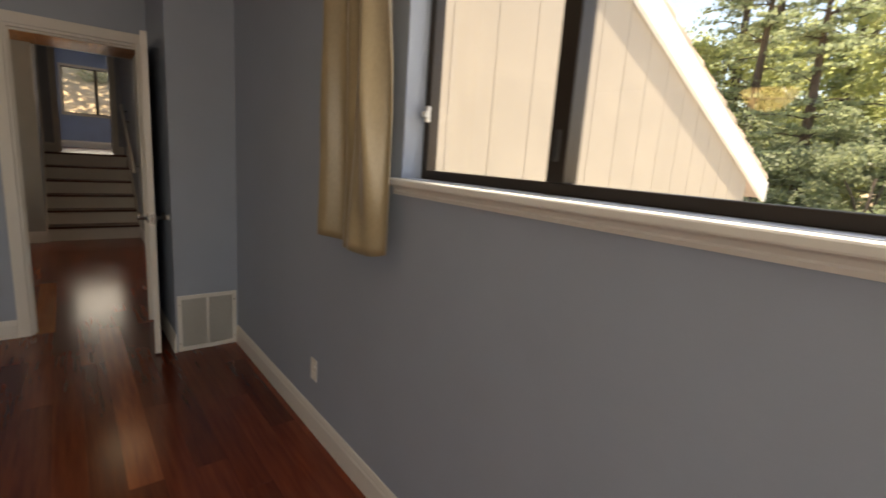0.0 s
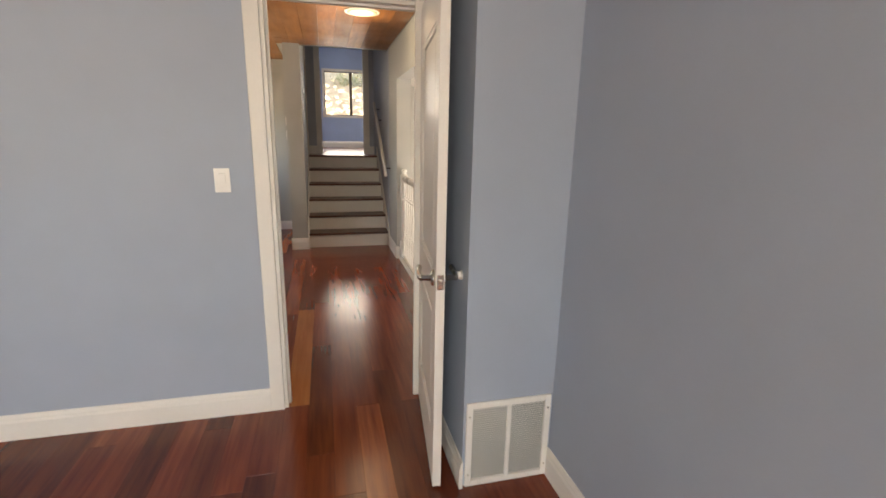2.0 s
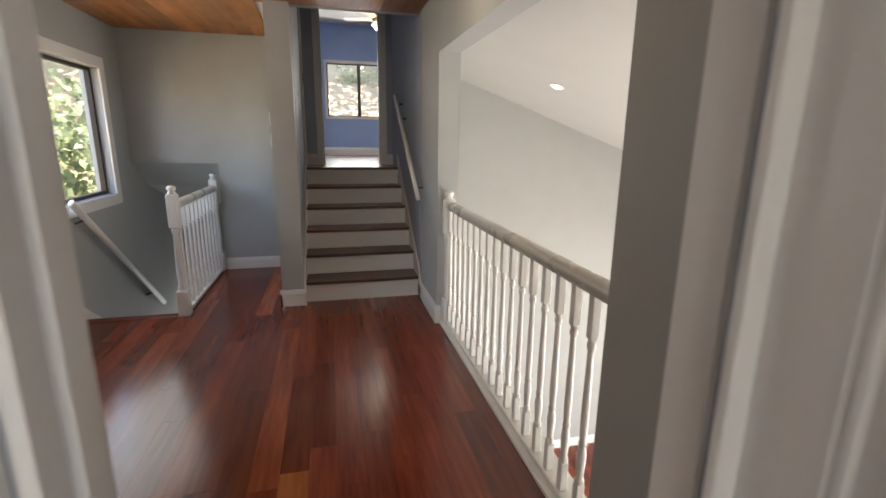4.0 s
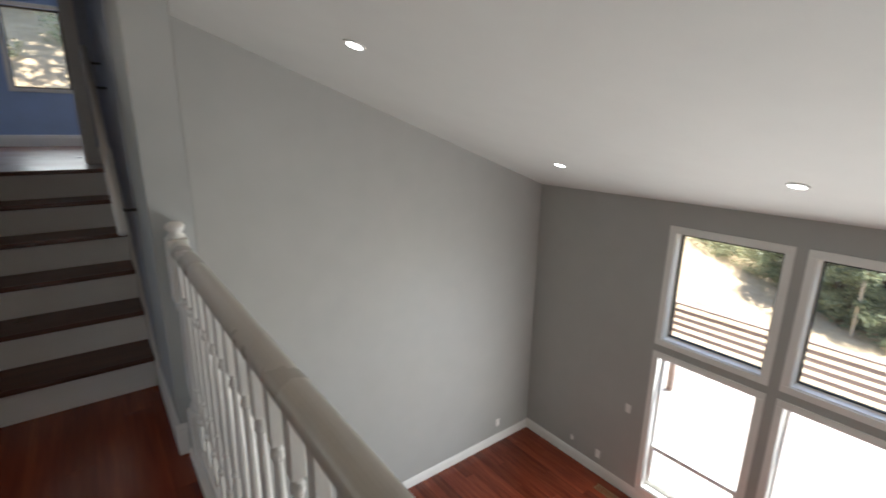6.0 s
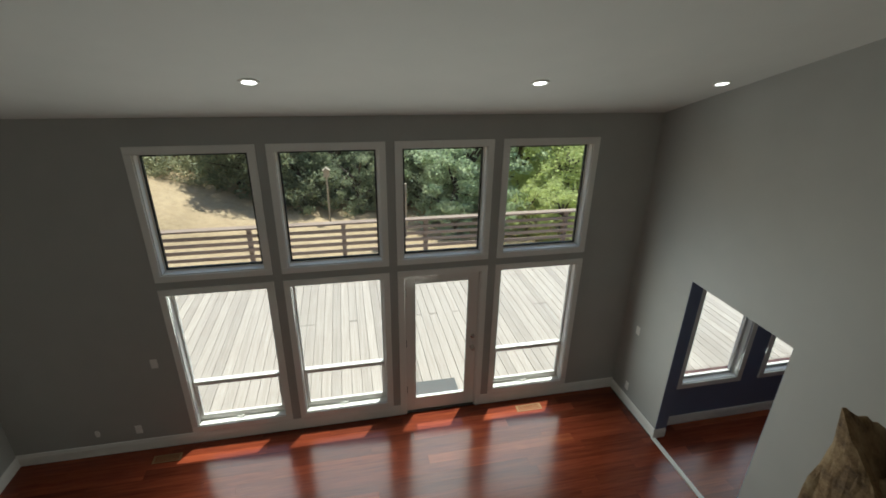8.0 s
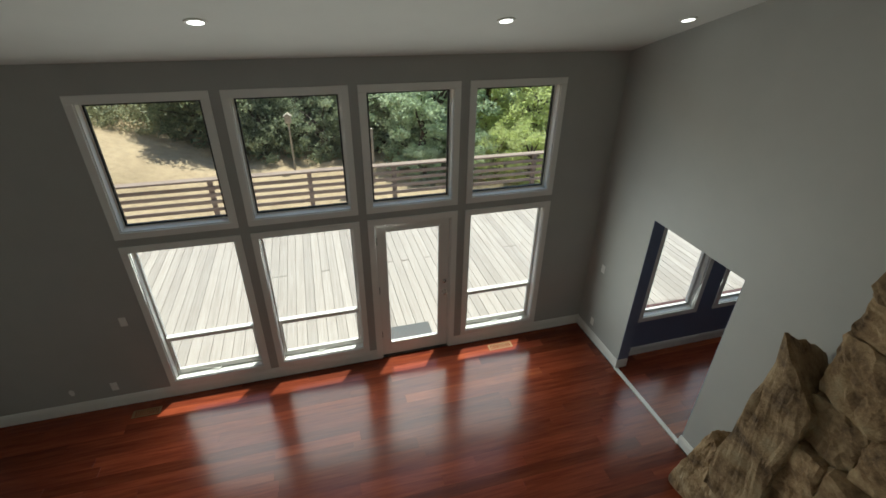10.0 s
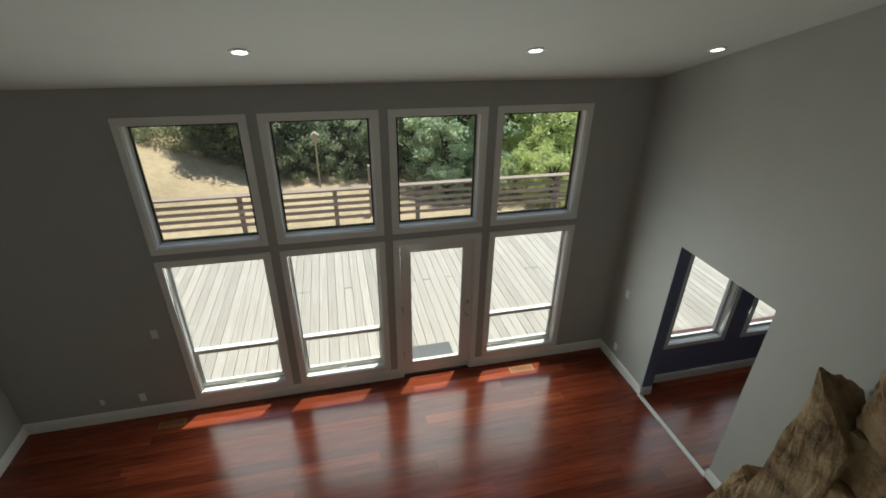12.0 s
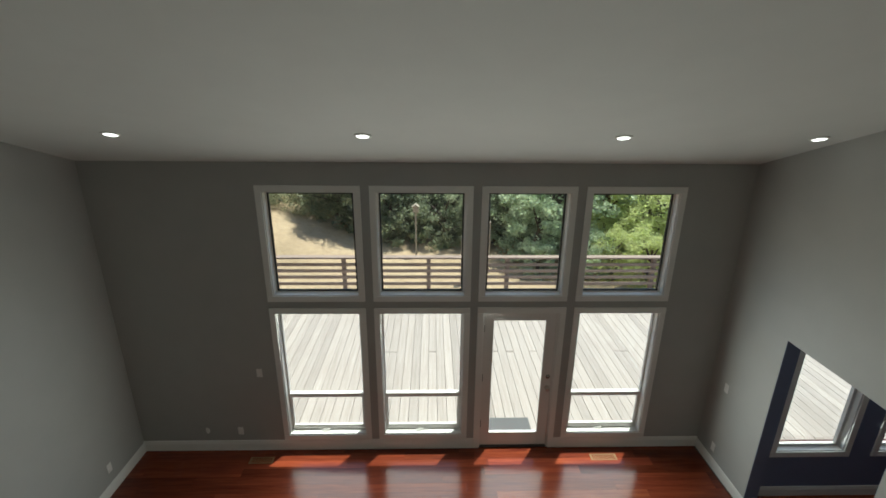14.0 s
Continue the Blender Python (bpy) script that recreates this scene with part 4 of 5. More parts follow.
# ---- recessed lamps ----
def can_light(x, y, z, tilt, name="recessed_light", label="round white recessed ceiling lamp, switched on", r=0.05, mat=None, drop=0.0):
    o = thing(name, label, "ceiling lamp", "recessed ceiling lamps")
    o.matrix_basis = pose(x, y, z, 0, tilt, 0)
    bm = lathe([(r, -0.001), (r + 0.022, -0.001), (r + 0.020, -0.008), (r + 0.004, -0.010)], 24)
    part("trim_ring", bm, M_PLATE, o, smooth=False)
    part("lens", lathe([(r + 0.002, -0.0105), (r * 0.7, -0.014), (0.004, -0.016)], 24), mat or M_LAMP, o, "glowing lens", True)
    return o


tilt = math.degrees(math.atan(SLOPE))
for x, ys in ((4.41, (8.23, 6.20, 4.04, 2.38)), (2.02, (7.98, 6.18))):
    for y in ys:
        can_light(x, y, ceil_z(x), tilt)
o = can_light(0.28, 6.24, CEIL, 0, "flush_ceiling_lamp", "round warm ceiling lamp on the wooden ceiling", 0.13, M_AMBER)

# ---- stone chimney ----
chim = thing("stone_fireplace", "rough brown rubble-stone fireplace and chimney", "fireplace", at=(1.8, 2.3, GR_F))
rng = random.Random(7)


def rock(lo, hi, amp, seed, cuts=5, rounding=0.012):
    """A rough-hewn block: coarse warp, chipped edges and a fine broken face."""
    bm = box(lo, hi)
    bmesh.ops.subdivide_edges(bm, edges=bm.edges[:], cuts=cuts, use_grid_fill=True)
    c = (Vector(lo) + Vector(hi)) / 2
    half = (Vector(hi) - Vector(lo)) / 2
    off = Vector((seed * 3.1, seed * 1.7, seed * 0.9))
    for v in bm.verts:
        q = v.co * 3.5 + off
        d = noise.noise_vector(q) * amp + noise.noise_vector(q * 3.1) * amp * 0.55 + noise.noise_vector(q * 7.7) * amp * 0.35
        e = sum(1 for i in range(3) if abs(abs(v.co[i] - c[i]) - half[i]) < 1e-4)
        if e > 1:
            d -= (v.co - c).normalized() * rounding * (e - 1) * (0.4 + 1.6 * abs(noise.noise(q * 2)))
        v.co += d
    return bm


def stone_stack(x0, x1, y0, y1, z0, z1, w, h):
    """Ragged courses of rubble over a mortar core: front (y1) and east side (x1)."""
    part("mortar", local(box((x0, y0, z0), (x1 - 0.14, y1 - 0.17, z1 - 0.08)), chim), M_MORTAR, chim, "dark mortar between the stones")
    z = z0
    while z < z1 - 0.02:
        hh = min(rng.uniform(0.55, 1.5) * h, z1 - z)
        if z1 - z - hh < h * 0.45:
            hh = z1 - z
        x = x1
        while x > x0 + 0.02:
            ww = min(rng.uniform(0.5, 1.7) * w, x - x0)
            if x - x0 - ww < w * 0.4:
                ww = x - x0
            out = rng.uniform(-0.06, 0.03)
            side = rng.uniform(-0.03, 0.07) if x == x1 else 0.0
            dz = rng.uniform(-0.025, 0.025)
            bm = rock((x - ww - 0.004, y0, z + dz - 0.004), (x + 0.004 + side, y1 + out, z + dz + hh + 0.004), 0.040, rng.uniform(0, 90), 9, 0.022)
            part("stone", local(bm, chim), M_STONE, chim)
            x -= ww
        z += hh


def slab(lo, hi, seed, drop_in, lean_out):
    """An upright slab with a slanting, broken top that peaks at its outer edge."""
    bm = rock(lo, hi, 0.034, seed, 14, 0.014)
    for v in bm.verts:
        f = max(0.0, min(1.0, (v.co.z - lo[2]) / (hi[2] - lo[2])))
        u = (hi[0] - v.co.x) / (hi[0] - lo[0])
        w = (hi[1] - v.co.y) / (hi[1] - lo[1])
        v.co.z -= f ** 3 * (drop_in * u + drop_in * 0.7 * w)
        v.co.x -= lean_out * f * (1 - u)
        v.co.y -= lean_out * f * (1 - w) * 0.5
    part("stone", local(bm, chim), M_STONE, chim, "tall upright stone slab")


stone_stack(GR_W + 0.13, 2.20, GR_S + 0.02, 2.60, GR_F, ceil_z(2.2) - 0.05, 0.34, 0.52)
slab((2.12, GR_S + 0.02, -2.4), (2.54, 2.66, -0.66), 11, 0.42, 0.05)
slab((2.30, GR_S + 0.02, GR_F), (2.62, 2.60, -1.75), 23, 0.30, 0.10)
slab((2.60, GR_S + 0.02, GR_F), (2.98, 2.50, -2.13), 37, 0.14, 0.16)

# ---- dining room ----
WIN_D = [(0.93, 1.72, -2.38, -0.75), (-0.36, 0.53, -2.38, -0.75)]
wall("wall_dining_east", M_SLATE, "dark slate-blue dining room wall with windows", "x", DIN_E, DIN_E + 0.15, -3.2, GR_S - 0.15, GR_F - 0.1, -0.55, [(a, b, c, d) for a, b, c, d in WIN_D])
wall("wall_dining_south", M_SLATE, "dark slate-blue dining room wall", "y", -3.35, -3.2, GR_W, DIN_E + 0.15, GR_F - 0.1, -0.55)
wall("wall_dining_west", M_SLATE, "dark slate-blue dining room wall", "x", GR_W - 0.1, GR_W, -3.2, GR_S - 0.15, GR_F - 0.1, -0.55)
wall("wall_dining_north", M_SLATE, "dark slate-blue dining room wall with an opening", "y", GR_S - 0.16, GR_S - 0.152, GR_W, DIN_E, GR_F - 0.1, -0.55, [(OPEN_D[0], OPEN_D[1], GR_F - 0.2, OPEN_D[2])])
for a, b in ((OPEN_D[1] - 0.004, OPEN_D[1] - 0.0005), (OPEN_D[0] + 0.0005, OPEN_D[0] + 0.004)):
    setting(part("wall_dining_reveal", box((a, GR_S - 0.151, GR_F + 0.131), (b, GR_S - 0.002, OPEN_D[2] - 0.001)), M_SLATE), "dark slate-blue painted reveal of the dining opening", "wall")
setting(part("ceiling_dining", box((GR_W - 0.1, -3.35, -0.55), (DIN_E + 0.5, GR_S - 0.2, -0.40)), M_CEIL), "white dining room ceiling under a low roof", "ceiling")
baseboard(None, DIN_E, "y", -3.2, GR_S - 0.16, GR_F, -1)
for a, b, c, d in WIN_D:
    win = setting(thing("window_%d" % n, "dining room window in white casing", "window"))
    n += 1
    casing(win, "x", DIN_E, -1, a - 0.07, b + 0.07, c - 0.07, d + 0.07, C)
    f = 0.04
    for q in ((a, a + f, c, d), (b - f, b, c, d), (a + f, b - f, c, c + f), (a + f, b - f, d - f, d)):
        part("frame", box((DIN_E + 0.07, q[0], q[2]), (DIN_E + 0.11, q[1], q[3]), 0.003), M_TRIM, win)
    t = 0.010
    for q in ((a, a + t, c, d), (b - t, b, c, d), (a + t, b - t, c, c + t), (a + t, b - t, d - t, d)):
        part("jamb_liner", box((DIN_E + 0.001, q[0], q[2]), (DIN_E + 0.069, q[1], q[3])), M_TRIM, win)
    pane(win, (DIN_E + 0.088, a + f, c + f), (DIN_E + 0.092, b - f, d - f))

# ---- bedroom door, window, grille, curtain ----
bd = setting(thing("door_4", "white panelled bedroom door standing open, nickel levers", "door", at=(0.40, BED_N - 0.005, 0)))
bd.rotation_euler = (0, 0, radians(-96.5))
L, H, TH = 0.77, 2.07, 0.036
# leaf built along +x from the hinge
def leaf_box(u0, u1, v0, v1, a=0.0, b=TH, bev=0.002):
    return box((u0, a, v0), (u1, b, v1), bev)
ST = 0.115
part("stile", leaf_box(0, ST, 0.012, H), M_DOOR, bd)
part("stile", leaf_box(L - ST, L, 0.012, H), M_DOOR, bd)
for a, b in ((0.012, 0.24), (0.80, 0.94), (1.88, H)):
    part("rail", leaf_box(ST, L - ST, a, b), M_DOOR, bd)
for a, b in ((0.24, 0.80), (0.94, 1.88)):
    ground_panel = part("panel_ground", leaf_box(ST, L - ST, a, b, 0.010, TH - 0.010, 0), M_DOOR, bd)
    part("panel", leaf_box(ST + 0.05, L - ST - 0.05, a + 0.05, b - 0.05, 0.004, TH - 0.004, 0.005), M_DOOR, ground_panel, "raised door panel")
    part("panel_moulding", boxes([((ST, 0.002, a), (ST + 0.018, TH - 0.002, b)), ((L - ST - 0.018, 0.002, a), (L - ST, TH - 0.002, b)), ((ST + 0.018, 0.002, a), (L - ST - 0.018, TH - 0.002, a + 0.018)), ((ST + 0.018, 0.002, b - 0.018), (L - ST - 0.018, TH - 0.002, b))], 0.006), M_DOOR, ground_panel)
KZ, KU = 0.93, L - 0.065
for s in (-1, 1):
    y = 0.0 if s < 0 else TH
    rose = part("rose", lathe([(0.033, 0), (0.033, 0.006), (0.026, 0.012), (0.012, 0.014), (0.011, 0.05)], 20), M_NICKEL, bd, "satin nickel rose", True)
    rose.matrix_basis = pose(KU, y, KZ, 90 if s < 0 else -90, 0, 0)
    lever = part("lever", tube([(KU, y + s * 0.05, KZ), (KU - 0.02, y + s * 0.056, KZ), (KU - 0.06, y + s * 0.056, KZ + 0.004), (KU - 0.11, y + s * 0.050, KZ + 0.012)], [0.011, 0.011, 0.010, 0.012], 10, 1.2), M_NICKEL, rose, "satin nickel lever", True)
    lever.matrix_parent_inverse = rose.matrix_basis.inverted()
part("latch_plate", box((L - 0.0005, TH / 2 - 0.013, KZ - 0.03), (L + 0.0015, TH / 2 + 0.013, KZ + 0.03)), M_NICKEL, bd, "satin nickel latch plate")
part("latch_bolt", box((L + 0.001, TH / 2 - 0.007, KZ - 0.01), (L + 0.010, TH / 2 + 0.007, KZ + 0.01), 0.003), M_NICKEL, bd)
for z in (0.22, 1.05, 1.82):
    part("hinge", tube([(-0.004, -0.004, z - 0.045), (-0.004, -0.004, z + 0.045)], 0.007, 8), M_NICKEL, bd, "", True)
dstop = thing("door_stop", "small white bumper on the chase wall behind the door", "door stop", at=(BUMP_X, 3.53, 0.93))
part("bumper", tube([(0, 0, 0), (-0.018, 0, 0)], [0.020, 0.015], 14), M_PLATE, dstop, smooth=True)

dcas = setting(thing("door_5", "white painted casing and jamb of the bedroom doorway", "door casing"))
casing(dcas, "y", BED_N, -1, -0.415, 0.438, 0, 2.175, 0.07, bottom=False)
casing(dcas, "y", HALL_S, 1, -0.415, 0.48, 0, 2.175, 0.07, bottom=False)
part("jamb", boxes([((-0.345, BED_N + 0.001, 0), (-0.327, HALL_S - 0.001, 2.105)), ((0.395, BED_N + 0.04, 0), (0.41, HALL_S - 0.001, 2.105)), ((-0.327, BED_N + 0.001, 2.087), (0.395, HALL_S - 0.001, 2.105))]), M_TRIM, dcas)
part("door_stop_strip", boxes([((-0.327, BED_N + 0.045, 0), (-0.315, BED_N + 0.08, 2.087)), ((-0.315, BED_N + 0.045, 2.075), (0.395, BED_N + 0.08, 2.087))]), M_TRIM, dcas)
part("strike_plate", box((-0.328, BED_N + 0.008, 0.89), (-0.3255, BED_N + 0.036, 0.96)), M_NICKEL, dcas, "satin nickel strike plate")

grille = thing("return_air_grille", "white louvred return-air grille at floor level", "air grille", at=(0.64, BUMP_Y, 0))
gx = (-0.19, 0.192)
part("frame_side", box((gx[0], -0.012, 0.002), (gx[0] + 0.028, -0.001, 0.401), 0.002), M_PLATE, grille)
part("frame_side", box((gx[1] - 0.028, -0.012, 0.002), (gx[1], -0.001, 0.401), 0.002), M_PLATE, grille)
part("frame_rail", box((gx[0] + 0.028, -0.012, 0.002), (gx[1] - 0.028, -0.001, 0.030), 0.002), M_PLATE, grille)
part("frame_rail", box((gx[0] + 0.028, -0.012, 0.373), (gx[1] - 0.028, -0.001, 0.401), 0.002), M_PLATE, grille)
part("mullion", box((-0.008, -0.012, 0.030), (0.010, -0.001, 0.373), 0.001), M_PLATE, grille)
bm = prism([(-0.009, 0.0), (-0.008, 0.0012), (-0.002, -0.004), (-0.003, -0.0052)], "x", 0, 1)
slat_me = finish("slat", bm, M_PLATE)
for k in range(34):
    for u0, u1 in ((gx[0] + 0.028, -0.008), (0.010, gx[1] - 0.028)):
        s = new("slat", slat_me)
        s.parent = grille
        s.location, s.scale = (u0, 0, 0.037 + k * 0.010), (u1 - u0, 1, 1)
# grey sheet whose tone stands in for the shade between the slats
part("backing", box((gx[0] + 0.02, -0.0015, 0.02), (gx[1] - 0.02, -0.0005, 0.38)), M_HALL, grille, "grey sheet toned for the shade behind the louvres")
for u in (gx[0] + 0.014, gx[1] - 0.014):
    for z in (0.06, 0.34):
        s = part("screw", lathe([(0.005, 0), (0.005, 0.001), (0.002, 0.002)], 10), M_NICKEL, grille)
        s.matrix_basis = pose(u, -0.012, z, 90, 0, 0)

w1 = slider_window("window_%d" % n, "bronze aluminium sliding window over a white sill", "x", BED_E, 1, *WIN_B, 0.755, M_BRONZE, 0.085, 0.032, 0.058)
sill = part("sill", box((BED_E - 0.045, WIN_B[0] - 0.06, WIN_B[2] - 0.028), (BED_E + 0.09, WIN_B[1] + 0.04, WIN_B[2] - 0.002), 0.006), M_TRIM, w1, "white painted sill")
apr = [(0, 0), (-0.010, 0), (-0.013, 0.014), (-0.010, 0.020), (-0.015, 0.034), (-0.020, 0.042), (0, 0.042)]
part("apron", prism([(BED_E + u, WIN_B[2] - 0.060 + v * 0.75) for u, v in apr], "y", WIN_B[0] - 0.04, WIN_B[1] + 0.03), M_TRIM, w1, "white moulded apron")
part("reveal", boxes([((BED_E + 0.001, WIN_B[1] - 0.004, WIN_B[2]), (BED_E + 0.085, WIN_B[1] + 0.0, WIN_B[3]))]), M_BED, w1)
part("latch", boxes([((BED_E + 0.068, 1.325, 1.56), (BED_E + 0.085, 1.340, 1.615)), ((BED_E + 0.05, 1.309, 1.575), (BED_E + 0.07, 1.335, 1.595))], 0.004), M_PLATE, w1, "small white window latch")
part("stile_pull", box((BED_E + 0.07, 0.747, 1.45), (BED_E + 0.085, 0.764, 1.53), 0.004), M_STEEL, w1, "dark sash pull")

cur = thing("curtain", "tan linen curtain hanging in soft folds", "curtain", at=(0.765, 1.55, 2.18))
def curtain_mesh(ya, yb, z0, z1):
    bm = bmesh.new()
    nu, nv = 90, 36
    rows = []
    for side in (0, 1):
        grid = []
        for j in range(nv + 1):
            f = j / nv
            row = []
            for i in range(nu + 1):
                u = i / nu
                w = 0.80 + 0.20 * f ** 1.1
                yc = (ya + yb) / 2 + 0.015
                y = yc + (u - 0.5) * (yb - ya) * w
                fold = math.sin((u + 0.10 * math.sin(u * 6.3)) * 2 * math.pi * 2.3 + 0.7 * math.sin(f * 2.4 + u * 4)) * (0.028 + 0.010 * f)
                fold += 0.014 * math.sin(u * 27 + 2.5 * f) + 0.01 * noise.noise(Vector((u * 5, f * 3, 2)))
                x = -0.03 + fold + side * 0.003
                z = z0 + (z1 - z0) * f + (0.035 * abs(u - 0.48) - 0.012 * math.sin(u * 13)) * f ** 4
                row.append(bm.verts.new((x, y, z)))
            grid.append(row)
        rows.append(grid)
    for s, grid in enumerate(rows):
        for j in range(nv):
            for i in range(nu):
                q = (grid[j][i], grid[j][i + 1], grid[j + 1][i + 1], grid[j + 1][i])
                bm.faces.new(q)
    a, b = rows
    for j in range(nv):
        bm.faces.new((a[j][0], a[j + 1][0], b[j + 1][0], b[j][0]))
        bm.faces.new((a[j][nu], a[j + 1][nu], b[j + 1][nu], b[j][nu]))
    for i in range(nu):
        bm.faces.new((a[0][i], a[0][i + 1], b[0][i + 1], b[0][i]))
        bm.faces.new((a[nv][i], a[nv][i + 1], b[nv][i + 1], b[nv][i]))
    return bm
part("cloth", curtain_mesh(-0.25, 0.25, 0.03, -1.10), M_CURTAIN, cur, smooth=True)
part("rod", tube([(-0.03, -0.35, 0.02), (-0.03, 0.4, 0.02)], 0.012, 10), M_STEEL, cur)
part("rod_bracket", tube([(-0.03, 0.36, 0.02), (0.073, 0.36, 0.02)], 0.008, 8), M_STEEL, cur)

lamp = thing("bowl_ceiling_lamp", "warm glass bowl lamp hanging from the bedroom ceiling", "ceiling lamp", at=(-2.1, 1.3, CEIL))
part("stem", lathe([(0.06, -0.001), (0.06, -0.02), (0.012, -0.03), (0.012, -0.40), (0.05, -0.41)], 12), M_NICKEL, lamp, smooth=True)
part("bowl", lathe([(0.01, -0.56), (0.10, -0.53), (0.17, -0.46), (0.185, -0.41), (0.03, -0.405)], 20), M_WARM, lamp, "glowing amber bowl", True)


# ---- wall plates ----
def plate(x, y, z, turn, kind, w=0.07, h=0.115):
    """Facing -y before it is turned."""
    names = {"switch": ("light_switch", "white rocker light switch plate", "light switch"), "outlet": ("wall_outlet", "white wall outlet plate", "outlet")}
    nm, lab, cat = names[kind]
    o = thing(nm, lab, cat, "wall plates")
    o.matrix_basis = pose(x, y, z, 0, 0, turn)
    part("cover", box((-w / 2, -0.006, -h / 2), (w / 2, -0.0005, h / 2), 0.002), M_PLATE, o)
    if kind == "switch":
        part("rocker", box((-0.016, -0.010, -0.033), (0.016, -0.005, 0.033), 0.002), M_PLATE, o)
    else:
        for dz in (-0.026, 0.026):
            part("socket", box((-0.016, -0.008, dz - 0.016), (0.016, -0.005, dz + 0.016), 0.003), M_PLATE, o)
    return o


plate(-0.56, BED_N, 1.25, 0, "switch")
plate(-2.03, BED_N, 0.31, 0, "outlet")
plate(BED_E, 2.07, 0.34, -90, "outlet")
plate(-0.52, 8.03, 1.62, -90, "switch")
plate(-0.52, 8.03, 1.45, -90, "switch")
plate(GR_E, 7.76, -1.85, -90, "switch")
plate(GR_E, 8.10, -2.72, -90, "outlet")
plate(GR_E, 8.52, -2.71, -90, "outlet", 0.05, 0.05)
plate(4.85, GR_N, -2.70, 0, "outlet")
plate(5.16, GR_S, -1.89, 180, "switch")
plate(5.15, GR_S, -2.75, 180, "outlet")


def floor_register(x, y, lx, ly, z):
    o = thing("floor_register", "worn brass slatted floor register set in the planks", "floor register", "floor registers", at=(x, y, z))
    part("frame", boxes([((-lx / 2, -ly / 2, 0), (-lx / 2 + 0.012, ly / 2, 0.004)), ((lx / 2 - 0.012, -ly / 2, 0), (lx / 2, ly / 2, 0.004)), ((-lx / 2 + 0.012, -ly / 2, 0), (lx / 2 - 0.012, -ly / 2 + 0.015, 0.004)), ((-lx / 2 + 0.012, ly / 2 - 0.015, 0), (lx / 2 - 0.012, ly / 2, 0.004))]), M_BRASS, o)
    k = int(ly / 0.022)
    for i in range(1, k):
        yy = -ly / 2 + i * ly / k
        part("slat", box((-lx / 2 + 0.012, yy - 0.005, 0.0), (lx / 2 - 0.012, yy + 0.005, 0.003)), M_BRASS, o)
    return o


floor_register(5.28, 3.40, 0.11, 0.34, GR_F + 0.001)
floor_register(5.28, 7.80, 0.11, 0.30, GR_F + 0.001)
# ---- outdoors: ground, deck, trees ----
def ground_z(x, y):
    """Flat yard by the house, a bank rising beyond the deck to the north-east, high ground behind the upper bedroom."""
    d = math.hypot(x - 3, y - 5)
    z = -3.75
    z += 0.10 * max(0.0, x - 18) if x > 18 else 0
    bank = max(0.0, min(1.0, (y - 6.0 - 0.10 * (x - 11)) / 9.0)) if x > 10 else 0.0
    z += 3.2 * bank * bank * max(0.0, min(1.0, (x - 10.5) / 6.0))
    if y > 13.6:
        z += min(1.0, (y - 13.6) / 2.0) * 5.0 + max(0, y - 15) * 0.62 if x < 9 else 0
    if d < 160:
        z += 0.25 * noise.noise(Vector((x * 0.22, y * 0.22, 0))) + 0.07 * noise.noise(Vector((x * 0.9, y * 0.9, 3)))
    return min(z, 9.0) if d < 160 else z * 0.0 - 3.0


bm = bmesh.new()
coords = [-900, -300, -120, -70] + [-45 + i * 1.25 for i in range(97)] + [90, 130, 300, 900]
gridv = [[bm.verts.new((x, y, ground_z(x, y))) for y in coords] for x in coords]
for i in range(len(coords) - 1):
    for j in range(len(coords) - 1):
        bm.faces.new((gridv[i][j], gridv[i + 1][j], gridv[i + 1][j + 1], gridv[i][j + 1]))
setting(part("ground", bm, M_GROUND, smooth=True), "sunlit dry grass and bare earth slope", "ground")

# deck: boards run away from the house
deck = setting(part("deck", boxes([((5.65, -4.0, DECK - 0.5), (10.35, 9.9, DECK - 0.04))]), M_POST), "weathered grey plank deck", "deck")
bm = box((0, 0, -0.034), (1, 1, 0), 0.0)
bmesh.ops.bevel(bm, geom=bm.edges[:], offset=0.012, segments=1, affect="EDGES")
board_me = finish("deck_board", bm, M_DECK)
y = -4.0
while y < 9.85:
    for x0, x1 in (((5.645, 10.40),) if rng.random() < 0.75 else ((5.645, 7.96), (7.965, 10.40))):
        b = new("deck_board", board_me)
        b.parent = deck
        b.location, b.scale = (x0, y, DECK + rng.uniform(-0.002, 0.002)), (x1 - x0 - 0.003, 0.139, 1)
    y += 0.1425

dr = thing("deck_railing", "brown timber deck railing with four horizontal rails", "railing", "deck railings")
RX = 10.30
for yp in (9.62, 7.60, 5.70, 3.92, 2.25, 0.58, -1.1, -2.8):
    part("post", box((RX - 0.045, yp - 0.045, DECK), (RX + 0.045, yp + 0.045, -2.10), 0.004), M_RAILWOOD, dr)
for z in (-2.24, -2.39, -2.54, -2.70):
    part("rail", box((RX - 0.075, -4.0, z - 0.036), (RX - 0.046, 9.8, z + 0.036), 0.004), M_RAILWOOD, dr)
part("cap_rail", box((RX - 0.10, -4.0, -2.10), (RX + 0.07, 9.8, -2.06), 0.005), M_RAILWOOD, dr)
ds = thing("deck_railing", "brown timber side railing of the deck", "railing", "deck railings")
for xp in (6.6, 8.1, 9.5):
    part("post", box((xp - 0.045, 9.62, DECK), (xp + 0.045, 9.71, -2.10), 0.004), M_RAILWOOD, ds)
for z in (-2.24, -2.39, -2.54, -2.70):
    part("rail", box((6.2, 9.59, z - 0.045), (RX - 0.11, 9.618, z + 0.045), 0.004), M_RAILWOOD, ds)
